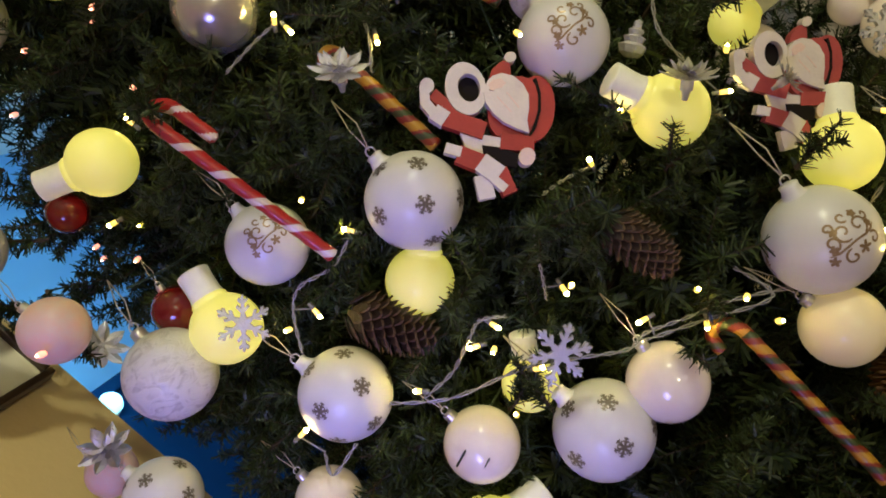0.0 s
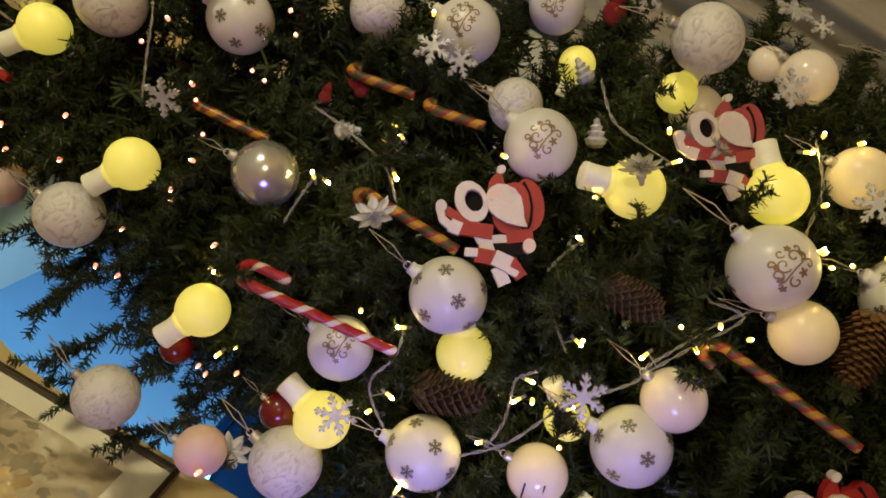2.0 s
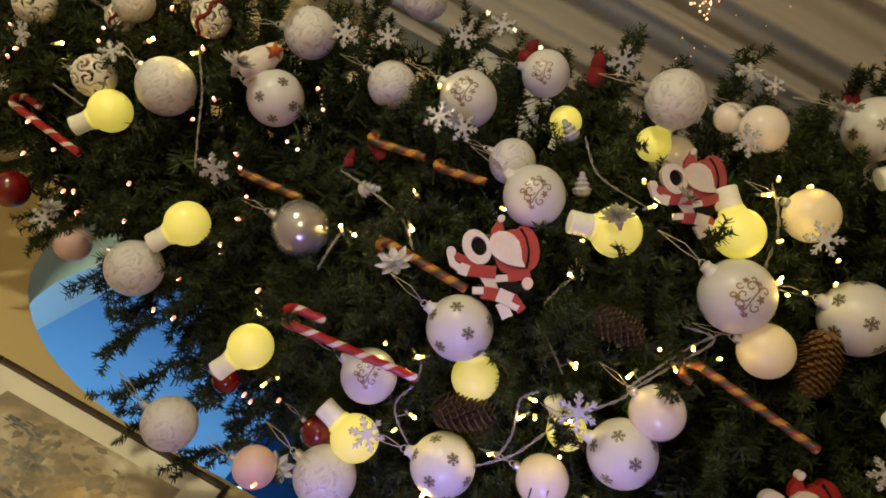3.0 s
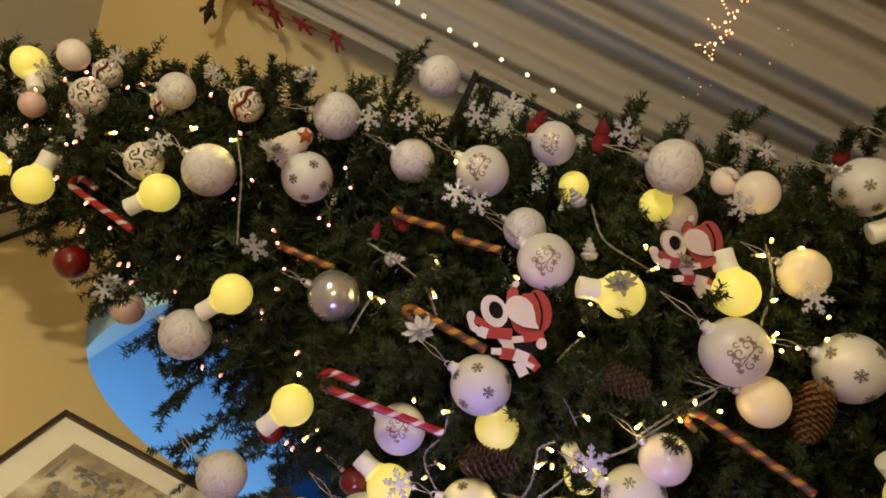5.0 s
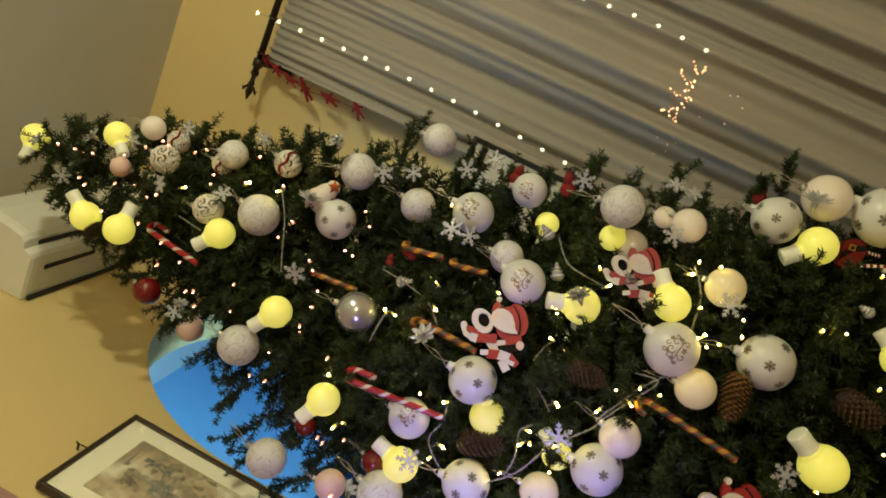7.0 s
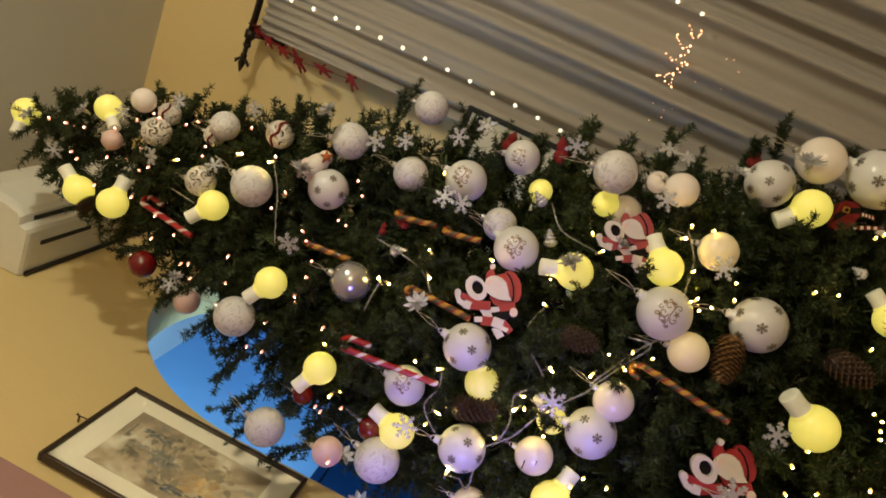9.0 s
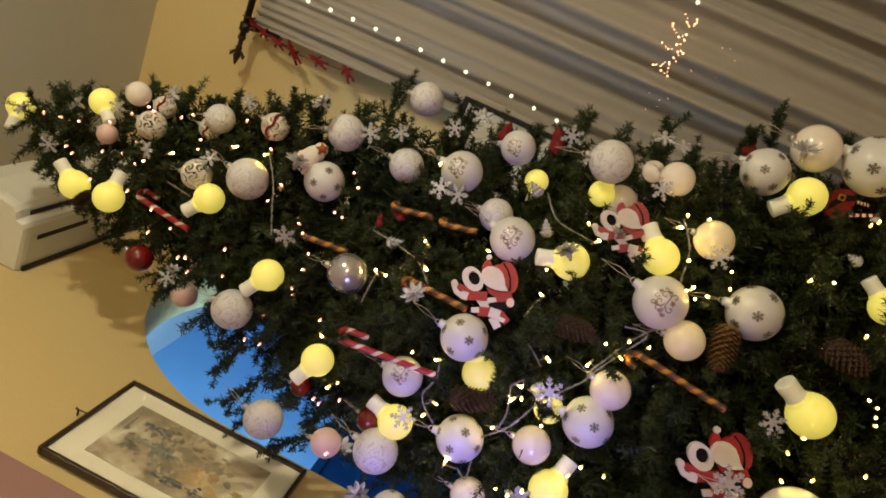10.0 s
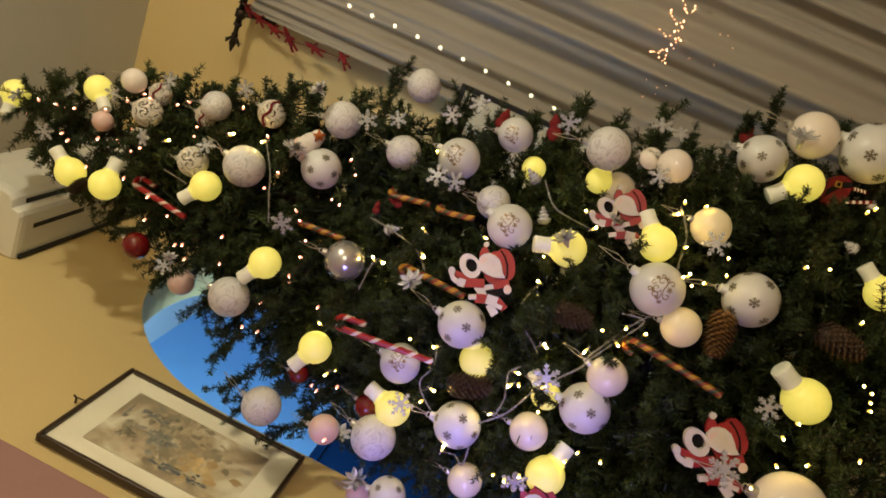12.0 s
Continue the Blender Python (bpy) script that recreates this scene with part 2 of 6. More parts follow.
def frosted_ball():
    """White lacquer with flowing wrinkles and grey glitter in their hollows."""
    m = mat("frosted_white_ball", (0.86, 0.84, 0.83), 0.30, coat=0.3)
    nodes, link = m.node_tree.nodes, m.node_tree.links.new
    coord = nodes.new("ShaderNodeTexCoord")
    mapping = nodes.new("ShaderNodeMapping")
    mapping.inputs["Scale"].default_value = (1, 1, 1.4)
    mapping.inputs["Rotation"].default_value = (0.3, 0.2, 0)
    link(coord.outputs["Object"], mapping.inputs["Vector"])
    n1 = nodes.new("ShaderNodeTexNoise")
    n1.inputs["Scale"].default_value, n1.inputs["Detail"].default_value, n1.inputs["Distortion"].default_value = 4.6, 5.0, 2.2
    link(mapping.outputs[0], n1.inputs["Vector"])
    ramp = nodes.new("ShaderNodeValToRGB")
    e = ramp.color_ramp.elements
    e[0].position, e[0].color = 0.33, (0.47, 0.44, 0.44, 1)
    e[1].position, e[1].color = 0.50, (0.66, 0.64, 0.63, 1)
    link(n1.outputs["Fac"], ramp.inputs["Fac"])
    link(ramp.outputs["Color"], nodes["Principled BSDF"].inputs["Base Color"])
    bp = nodes.new("ShaderNodeBump")
    bp.inputs["Strength"].default_value, bp.inputs["Distance"].default_value = 0.55, 0.005
    link(n1.outputs["Fac"], bp.inputs["Height"])
    link(bp.outputs[0], nodes["Principled BSDF"].inputs["Normal"])
    return m


M["ball_frost"] = frosted_ball()
M["wood_black"].node_tree.nodes["Principled BSDF"].inputs["Specular IOR Level"].default_value = 0.15
M["needle"].node_tree.nodes["Principled BSDF"].inputs["Specular IOR Level"].default_value = 0.25


# ---- building helpers ----
def mesh_of(name, bm, materials, smooth=True):
    me = bpy.data.meshes.new(name)
    bm.normal_update()
    bm.to_mesh(me)
    bm.free()
    for m in (materials if isinstance(materials, (list, tuple)) else [materials]):
        me.materials.append(m)
    if smooth:
        me.polygons.foreach_set("use_smooth", [True] * len(me.polygons))
    return me


def part(name, bm, material, parent, label="", smooth=True):
    ob = new(name, mesh_of(name, bm, material, smooth))
    ob.parent = parent
    if label:
        tagged(ob, label)
    return ob


def thing(name, m, label, category, group="", kind=""):
    ob = new(name)
    ob.empty_display_size = 0.02
    ob.matrix_world = m
    return tagged(ob, label, category, group, kind)


def box(bm, x0, x1, y0, y1, z0, z1, bevel=0.0, mat_index=0):
    r = bmesh.ops.create_cube(bm, size=1)
    bmesh.ops.transform(bm, matrix=Matrix.Translation(((x0 + x1) / 2, (y0 + y1) / 2, (z0 + z1) / 2)) @ Matrix.Diagonal((x1 - x0, y1 - y0, z1 - z0, 1)), verts=r["verts"])
    faces = {f for v in r["verts"] for f in v.link_faces}
    for f in faces:
        f.material_index = mat_index
    if bevel:
        edges = {e for v in r["verts"] for e in v.link_edges}
        bmesh.ops.bevel(bm, geom=list(edges), offset=bevel, segments=2, affect="EDGES", profile=0.5)
    return bm


def box_ob(name, dims, material, parent=None, bevel=0.003, label="", category="", kind=""):
    bm = bmesh.new()
    box(bm, *dims, bevel)
    ob = new(name, mesh_of(name, bm, material, False))
    if parent:
        ob.parent = parent
    return tagged(ob, label, category, kind=kind)


def lathe(bm, profile, n=24, mat_index=0):
    """A solid of revolution about z from (radius, height) pairs."""
    rings = []
    for r, z in profile:
        if r < 1e-6:
            rings.append([bm.verts.new((0, 0, z))])
        else:
            rings.append([bm.verts.new((r * math.cos(2 * math.pi * i / n), r * math.sin(2 * math.pi * i / n), z)) for i in range(n)])
    for a, b in zip(rings, rings[1:]):
        for i in range(n):
            j = (i + 1) % n
            if len(a) == 1 and len(b) > 1:
                f = bm.faces.new((a[0], b[j], b[i]))
            elif len(b) == 1 and len(a) > 1:
                f = bm.faces.new((a[i], a[j], b[0]))
            elif len(a) > 1:
                f = bm.faces.new((a[i], a[j], b[j], b[i]))
            else:
                continue
            f.material_index = mat_index
    return bm


def tube(bm, points, radius, n=6, mat_at=None, closed_ends=True):
    """A round bar along points; radius is a number or one for each point."""
    pts = [Vector(p) for p in points]
    rad = radius if isinstance(radius, (list, tuple)) else [radius] * len(pts)
    rings, side = [], None
    for i, p in enumerate(pts):
        d = (pts[min(i + 1, len(pts) - 1)] - pts[max(i - 1, 0)]).normalized()
        if side is None:
            side = d.orthogonal().normalized()
        side = (side - d * side.dot(d)).normalized()
        up = d.cross(side)
        rings.append([bm.verts.new(p + rad[i] * (math.cos(2 * math.pi * k / n) * side + math.sin(2 * math.pi * k / n) * up)) for k in range(n)])
    for i, (a, b) in enumerate(zip(rings, rings[1:])):
        for k in range(n):
            f = bm.faces.new((a[k], a[(k + 1) % n], b[(k + 1) % n], b[k]))
            if mat_at:
                f.material_index = mat_at(i, k)
    if closed_ends:
        bm.faces.new(rings[0][::-1])
        bm.faces.new(rings[-1])
    return bm


def arc(cx, cz, rx, rz, a0, a1, n=10, y=0.0):
    return [Vector((cx + rx * math.cos(radians(a0 + (a1 - a0) * i / n)), y, cz + rz * math.sin(radians(a0 + (a1 - a0) * i / n)))) for i in range(n + 1)]


def slab(bm, outline, y0, y1, mat_index=0, round_edge=0.0):
    """A flat piece: an outline of (x, z) pulled from y0 to y1, with its front edge eased."""
    front = [bm.verts.new((p[0], y0, p[1])) for p in outline]
    back = [bm.verts.new((p[0], y1, p[1])) for p in outline]
    n = len(outline)
    faces = [bm.faces.new(front), bm.faces.new(back[::-1])]
    for i in range(n):
        faces.append(bm.faces.new((front[i], back[i], back[(i + 1) % n], front[(i + 1) % n])))
    for f in faces:
        f.material_index = mat_index
    return faces


def ellipse(cx, cz, rx, rz, n=20, turn=0.0):
    c, s = math.cos(radians(turn)), math.sin(radians(turn))
    return [(cx + rx * math.cos(a) * c - rz * math.sin(a) * s, cz + rx * math.cos(a) * s + rz * math.sin(a) * c) for a in (2 * math.pi * i / n for i in range(n))]


# ---- the room ----
def wall_with_arch():
    """The wall beside the tree, 0.14 thick, with a round-arched opening through it."""
    bm = bmesh.new()
    cy, cz, r = 1.54, 1.663, 0.42
    hole = [(cy - r, 0.0)] + [(cy - r * math.cos(math.pi * i / 32), cz + r * math.sin(math.pi * i / 32)) for i in range(33)] + [(cy + r, 0.0)]
    y0, y1, top = -3.0, WALL_Y + 0.14, CEIL
    outline = [(y0, 0.0)] + hole + [(y1, 0.0), (y1, top), (y0, top)]
    f = [bm.verts.new((WALL_X, y, z)) for y, z in outline]
    b = [bm.verts.new((WALL_X - 0.14, y, z)) for y, z in outline]
    # strips over and beside the opening
    n = len(outline)
    tops_f, tops_b = {}, {}
    for vs, xx, flip in ((f, WALL_X, False), (b, WALL_X - 0.14, True)):
        tops = [bm.verts.new((xx, hole[i][0], top)) for i in range(len(hole))]
        quads = [(vs[0], vs[1], tops[0], vs[-1])]
        for i in range(len(hole) - 1):
            quads.append((vs[1 + i], vs[2 + i], tops[i + 1], tops[i]))
        quads.append((vs[len(hole)], vs[len(hole) + 1], vs[len(hole) + 2], tops[-1]))
        for q in quads:
            try:
                bm.faces.new(q[::-1] if flip else q)
            except ValueError:
                pass
    for i in range(n):
        bm.faces.new((f[i], b[i], b[(i + 1) % n], f[(i + 1) % n]))
    bmesh.ops.remove_doubles(bm, verts=bm.verts, dist=1e-5)
    bmesh.ops.recalc_face_normals(bm, faces=bm.faces)
    ob = new("wall_west", mesh_of("wall_west", bm, M["wall"], False))
    return tagged(ob, "yellow painted wall with a round-arched opening", "wall", kind="structure")


wall_with_arch()
box_ob("wall_north", (WALL_X, 3.2, WALL_Y, WALL_Y + 0.14, 0, CEIL), M["wall"], None, 0, "yellow painted wall behind the curtain", "wall", "structure")
box_ob("wall_east", (3.2, 3.34, -3.0, WALL_Y + 0.14, 0, CEIL), M["wall"], None, 0, "plain yellow painted wall", "wall", "structure")
box_ob("wall_south", (WALL_X - 0.14, 3.34, -3.14, -3.0, 0, CEIL), M["wall"], None, 0, "plain yellow painted wall", "wall", "structure")
box_ob("ceiling", (-3.2, 3.34, -3.14, 3.6, CEIL, CEIL + 0.12), M["ceiling"], None, 0, "greyish white painted ceiling", "ceiling", kind="structure")
box_ob("wall_pier", (WALL_X, WALL_X + 0.022, -0.6, 0.800, 0, CEIL - 0.002), M["pink"], None, 0.002, "mauve pink painted panel of wall beside the picture", "wall", "structure")
# the blue room behind the arch
BLUE = "light blue painted wall of the room behind the arch"
box_ob("wall_blue_room_west", (-1.95, -1.85, 0.2, 3.5, 0, CEIL), M["blue"], None, 0, BLUE, "wall", "structure")
box_ob("wall_blue_room_north", (-1.85, WALL_X - 0.14, 3.4, 3.5, 0, CEIL), M["blue"], None, 0, BLUE, "wall", "structure")
box_ob("wall_blue_room_south", (-1.85, WALL_X - 0.14, 0.2, 0.3, 0, CEIL), M["blue"], None, 0, BLUE, "wall", "structure")
box_ob("wall_blue_room_east", (WALL_X - 0.14, WALL_X - 0.02, WALL_Y + 0.14, 3.5, 0, CEIL), M["blue"], None, 0, BLUE, "wall", "structure")
box_ob("ceiling_blue_room", (-1.85, WALL_X - 0.14, 0.3, 3.4, 2.51, CEIL - 0.002), M["blue_ceiling"], None, 0, "grey white ceiling of the room behind the arch", "ceiling", "structure")

subfloor = box_ob("floor", (-2.75, 3.34, -3.14, 3.5, -0.06, -0.012), M["bark"], None, 0, "brown oak plank floor", "floor", "structure")


def dado_panel():
    t = thing("wall_dado", pose(-1.85, 0, 0), "glossy dark blue panelling along the light blue wall", "wall panelling", kind="structure")
    for k in range(6):
        bm = bmesh.new()
        box(bm, 0.0, 0.03, 0.3 + 0.516 * k, 0.812 + 0.516 * k, 0.0, 1.62, 0.004)
        part("panel", bm, M["navy"], t, smooth=False)
    bm = bmesh.new()
    box(bm, 0.0, 0.045, 0.3, 3.4, 1.622, 1.66, 0.006)
    part("rail", bm, M["navy"], t, smooth=False)


dado_panel()


def blue_wall_lamp():
    t = thing("wall_lamp", pose(-1.818, 1.95, 1.60), "small glowing blue-white lamp on the dark blue panelling", "wall lamp")
    bm = bmesh.new()
    lathe(bm, [(0.0, 0.0), (0.035, 0.0), (0.035, 0.012), (0.0, 0.014)], 20)
    bmesh.ops.transform(bm, matrix=pose(0, 0, 0, 0, 90, 0), verts=bm.verts)
    part("base", bm, M["white"], t)
    bm = bmesh.new()
    lathe(bm, [(0.03, 0.014), (0.032, 0.03), (0.022, 0.045), (0.0, 0.05)], 20)
    bmesh.ops.transform(bm, matrix=pose(0, 0, 0, 0, 90, 0), verts=bm.verts)
    part("shade", bm, M["blue_glow"], t, "glowing pale blue shade")


blue_wall_lamp()


def floor_screen():
    """A flat screen on a floor stand behind the camera, which gives the blue-violet light on the ornaments."""
    t = thing("floor_screen", look((-0.742, -0.01, 1.02), (-0.507, 0.97, 1.25)), "upright flat screen on a slim floor stand glowing violet blue", "screen")
    bm = bmesh.new()
    box(bm, -0.165, 0.165, -0.20, 0.20, 0.004, 0.03, 0.004)
    part("casing", bm, M["slot"], t, "black casing", False)
    bm = bmesh.new()
    box(bm, -0.15, 0.15, -0.185, 0.185, -0.002, 0.003)
    part("display", bm, M["violet_glow"], t, "violet glowing display", False)
    inv = t.matrix_world.inverted()
    foot = Vector((-0.745, -0.045, 0.0))
    bm = bmesh.new()
    tube(bm, [inv @ (foot + Vector((0, 0, z))) for z in (0.012, 0.4, 0.98)], 0.012, 10)
    part("pole", bm, M["iron"], t, "slim dark pole")
    bm = bmesh.new()
    lathe(bm, [(0.0, 0.0), (0.13, 0.0), (0.13, 0.008), (0.03, 0.016), (0.0, 0.016)], 28)
    bmesh.ops.transform(bm, matrix=inv @ Matrix.Translation(foot), verts=bm.verts)
    part("base_plate", bm, M["iron"], t, "round dark base plate")


floor_screen()


def air_conditioner():
    """A wall-hung split unit: flat underside, a curved lid that stands proud, two slots."""
    t = thing("air_conditioner", pose(WALL_X + 0.003, 1.25, 2.315), "white wall-mounted air conditioner with two dark vent slots", "air conditioner")
    bm = bmesh.new()
    prof = [(0.0, 0.0), (0.112, -0.003), (0.122, 0.002), (0.125, 0.012), (0.126, 0.021), (0.146, 0.023), (0.155, 0.034), (0.163, 0.075), (0.167, 0.13), (0.160, 0.185), (0.135, 0.225), (0.09, 0.24), (0.0, 0.245)]
    rings = []
    for y, k in ((0.0, 0.95), (0.008, 0.985), (0.02, 1.0), (0.75, 1.0), (0.762, 0.985), (0.77, 0.95)):
        rings.append([bm.verts.new((x * k, y, 0.12 + (z - 0.12) * k)) for x, z in prof])
    for a, b in zip(rings, rings[1:]):
        for i in range(len(prof)):
            j = (i + 1) % len(prof)
            bm.faces.new((a[i], b[i], b[j], a[j]))
    bm.faces.new(rings[0][::-1])
    bm.faces.new(rings[-1])
    bmesh.ops.recalc_face_normals(bm, faces=bm.faces)
    part("body", bm, M["white"], t, smooth=False)
    for x, z, y0, y1 in ((0.133, 0.0215, 0.035, 0.222), (0.078, -0.0025, 0.042, 0.205)):
        bm = bmesh.new()
        box(bm, x - 0.0055, x + 0.0055, y0, y1, z - 0.002, z + 0.002, 0.0008)
        part("vent_slot", bm, M["slot"], t, "narrow black vent slot", False)
    bm = bmesh.new()
    box(bm, 0.0, 0.010, 0.01, 0.76, -0.007, -0.001, 0.001)
    part("gasket", bm, M["slot"], t, "dark gasket along the wall", False)


air_conditioner()


def framed_picture():
    """A framed wash drawing behind glass on the arch wall."""
    y0, y1, z0, z1 = 0.842, 1.092, 1.489, 1.884
    t = thing("framed_picture", pose(WALL_X + 0.003, y0, z0), "sepia drawing in a thin dark wooden frame with a cream mount", "picture")
    w, h = y1 - y0, z1 - z0
    for d in ((0, w, 0, 0.008), (0, w, h - 0.008, h), (0, 0.008, 0.0082, h - 0.0082), (w - 0.008, w, 0.0082, h - 0.0082)):
        bm = bmesh.new()
        box(bm, 0.002, 0.019, d[0], d[1], d[2], d[3], 0.002)
        part("frame_bar", bm, M["frame"], t, smooth=False)
    bm = bmesh.new()
    box(bm, 0.002, 0.010, 0.0075, w - 0.0075, 0.0075, h - 0.0075)
    part("mount", bm, M["mount"], t, "cream card mount", False)
    sheet = bmesh.new()
    box(sheet, 0.0102, 0.0112, 0.045, w - 0.045, 0.055, h - 0.055)
    drawing = part("drawing", sheet, M["townscape"], t, "sepia wash drawing of buildings", False)
    rng = random.Random(5)
    # across, down, half width, half height, wash
    marks = [(0.70, 0.44, 0.17, 0.10, "paint_d"), (0.42, 0.30, 0.13, 0.09, "paint_d"), (0.34, 0.48, 0.16, 0.12, "paint_d"), (0.62, 0.62, 0.15, 0.12, "paint_d"), (0.40, 0.62, 0.13, 0.10, "paint_c"), (0.42, 0.25, 0.09, 0.05, "paint_a"), (0.62, 0.40, 0.10, 0.06, "paint_a"), (0.47, 0.40, 0.10, 0.07, "paint_b"),
             (0.66, 0.28, 0.035, 0.065, "wash_blue"), (0.28, 0.53, 0.04, 0.07, "wash_blue"), (0.29, 0.66, 0.035, 0.05, "wash_blue"), (0.50, 0.28, 0.025, 0.06, "paint_b"), (0.56, 0.17, 0.07, 0.02, "paint_b")]
    for k, (across, down, ra, rd, wash) in enumerate(marks):
        bm = bmesh.new()
        for q in range(24):
            cy = w * min(0.78, max(0.22, across + rng.gauss(0, ra * 0.5)))
            cz = h * (1 - min(0.82, max(0.18, down + rng.gauss(0, rd * 0.5))))
            ry, rz = w * ra * rng.uniform(0.08, 0.46), h * rd * rng.uniform(0.08, 0.42)
            x = 0.0114 + 0.00016 * k + 0.0000025 * q
            bm.faces.new([bm.verts.new((x, cy + ry * rng.uniform(0.5, 1.1) * math.cos(a), cz + rz * rng.uniform(0.5, 1.1) * math.sin(a))) for a in (2 * math.pi * i / 15 for i in range(15))])
        part("brush_mark", bm, M[wash], drawing, smooth=False)
    bm = bmesh.new()
    box(bm, 0.0145, 0.0160, 0.0075, w - 0.0075, 0.0075, h - 0.0075)
    part("glass_pane", bm, M["glass"], t, "clear reflecting glass", False).visible_shadow = False
    bm = bmesh.new()
    tube(bm, [(0.0, w * 0.47, h + 0.018), (0.012, w * 0.47, h + 0.018), (0.015, w * 0.47, h + 0.024)], 0.0022)
    tube(bm, [(0.013, w * 0.47, h + 0.018), (0.008, w * 0.5, h - 0.004)], 0.0012)
    part("hook", bm, M["iron"], t, "small brass wall hook")


framed_picture()


def curtain():
    """Sheer grey curtain, gathered at the rod and hanging in deep folds."""
    bm = bmesh.new()
    rng = random.Random(3)
    x0, x1 = -0.328, 2.6
    nx, nz = 620, 14
    phase = [rng.uniform(0, 6.28) for _ in range(6)]
    grid = []
    for j in range(nz + 1):
        z = 2.285 - (2.285 - 0.03) * j / nz
        drop = j / nz
        row = []
        for i in range(nx + 1):
            u = x0 + (x1 - x0) * i / nx
            gather = math.exp(-drop * 9)
            warp = u + 0.022 * math.sin(u * 11 + phase[1]) + 0.014 * math.sin(u * 23 + phase[5])
            wide = 0.038 * math.sin(warp * 61 + phase[0]) + 0.015 * math.sin(warp * 128 + phase[2] + drop) + 0.027 * math.sin(u * 17 + phase[4])
            fine = 0.011 * math.sin(u * 260 + phase[3])
            y = 1.966 + (1 - gather) * wide * (0.45 + 0.55 * drop) + gather * fine + 0.006 * math.sin(drop * 9 + u * 5)
            row.append(bm.verts.new((u + 0.02 * drop * math.sin(u * 9 + phase[4]), y, z)))
        grid.append(row)
    for a, b in zip(grid, grid[1:]):
        for i in range(nx):
            bm.faces.new((a[i], b[i], b[i + 1], a[i + 1]))
    ob = new("curtain", mesh_of("curtain", bm, M["curtain"]))
    s = ob.modifiers.new("thickness", "SOLIDIFY")
    s.thickness = 0.0012
    return tagged(ob, "sheer grey-beige curtain hanging in folds from an iron rod", "curtain")


curtain()


def curtain_rod():
    t = thing("curtain_rod", pose(-0.345, 1.95, 2.305), "dark bronze curtain rod with a fleur-de-lis finial", "curtain rod")
    bm = bmesh.new()
    tube(bm, [(-0.03, 0, 0), (2.9, 0, 0)], 0.010, 12)
    part("pole", bm, M["iron"], t)
    bm = bmesh.new()
    lathe(bm, [(0.0, 0.0), (0.012, 0.0), (0.012, 0.008), (0.007, 0.012), (0.007, 0.03), (0.011, 0.036), (0.005, 0.045), (0.011, 0.06), (0.004, 0.082), (0.0, 0.09)], 12)
    for s in (-1, 1):
        tube(bm, [(0, 0, 0.04), (s * 0.013, 0, 0.05), (s * 0.022, 0, 0.062), (s * 0.024, 0, 0.052)], [0.005, 0.005, 0.0045, 0.002], 6)
    bmesh.ops.transform(bm, matrix=pose(-0.028, 0, 0, 0, -90, 0), verts=bm.verts)
    part("finial", bm, M["iron"], t)
    bm = bmesh.new()
    tube(bm, [(0.0, 0.0, -0.012), (0.0, 0.05, -0.03), (0.0, 0.10, -0.03)], 0.006, 8)
    box(bm, -0.012, 0.012, 0.088, 0.099, -0.07, 0.03, 0.003)
    tube(bm, [(-0.012, 0, 0), (0.012, 0, 0)], 0.0155, 12)
    part("bracket", bm, M["iron"], t)
    for k in range(26):
        bm = bmesh.new()
        tube(bm, [(0.03 + 0.11 * k, 0.017 * math.cos(a), -0.004 + 0.017 * math.sin(a)) for a in (2 * math.pi * i / 10 for i in range(11))], 0.0018, 5, closed_ends=False)
        part("ring", bm, M["iron"], t)


curtain_rod()


def star_shape(bm, r, y0, y1, points=5, inner=0.45, turn=90.0, mat_index=0):
    pts = []
    for i in range(points * 2):
        a = radians(turn) + math.pi * i / points
        rr = r if i % 2 == 0 else r * inner
        pts.append((rr * math.cos(a), rr * math.sin(a)))
    slab(bm, pts, y0, y1, mat_index)


def star_light_chain(name, x0, z0, x1, z1, n, sag):
    """Small star lamps on a thin wire in front of the curtain."""
    t = thing(name, pose(x0, 1.895, z0), "chain of small warm star lights on the curtain", "string lights")
    pts = [Vector(((x1 - x0) * k / n + sag * math.sin(math.pi * k / n), 0, (z1 - z0) * k / n)) for k in range(n + 1)]
    bm = bmesh.new()
    tube(bm, pts, 0.0007, 5)
    part("wire", bm, M["cable"], t)
    bm = bmesh.new()
    star_shape(bm, 0.0065, -0.002, 0.002)
    data = mesh_of("star_lamp", bm, M["star"], False)
    for k, p in enumerate(pts):
        ob = new("star_lamp", data)
        ob.parent = t
        ob.matrix_basis = pose(p.x, p.y - 0.003, p.z, 0, 17 * k, 0)


star_light_chain("star_light_chain", -0.206, 2.325, -0.225, 1.29, 15, 0.022)
star_light_chain("star_light_chain", 0.150, 1.63, 0.177, 1.168, 7, 0.020)


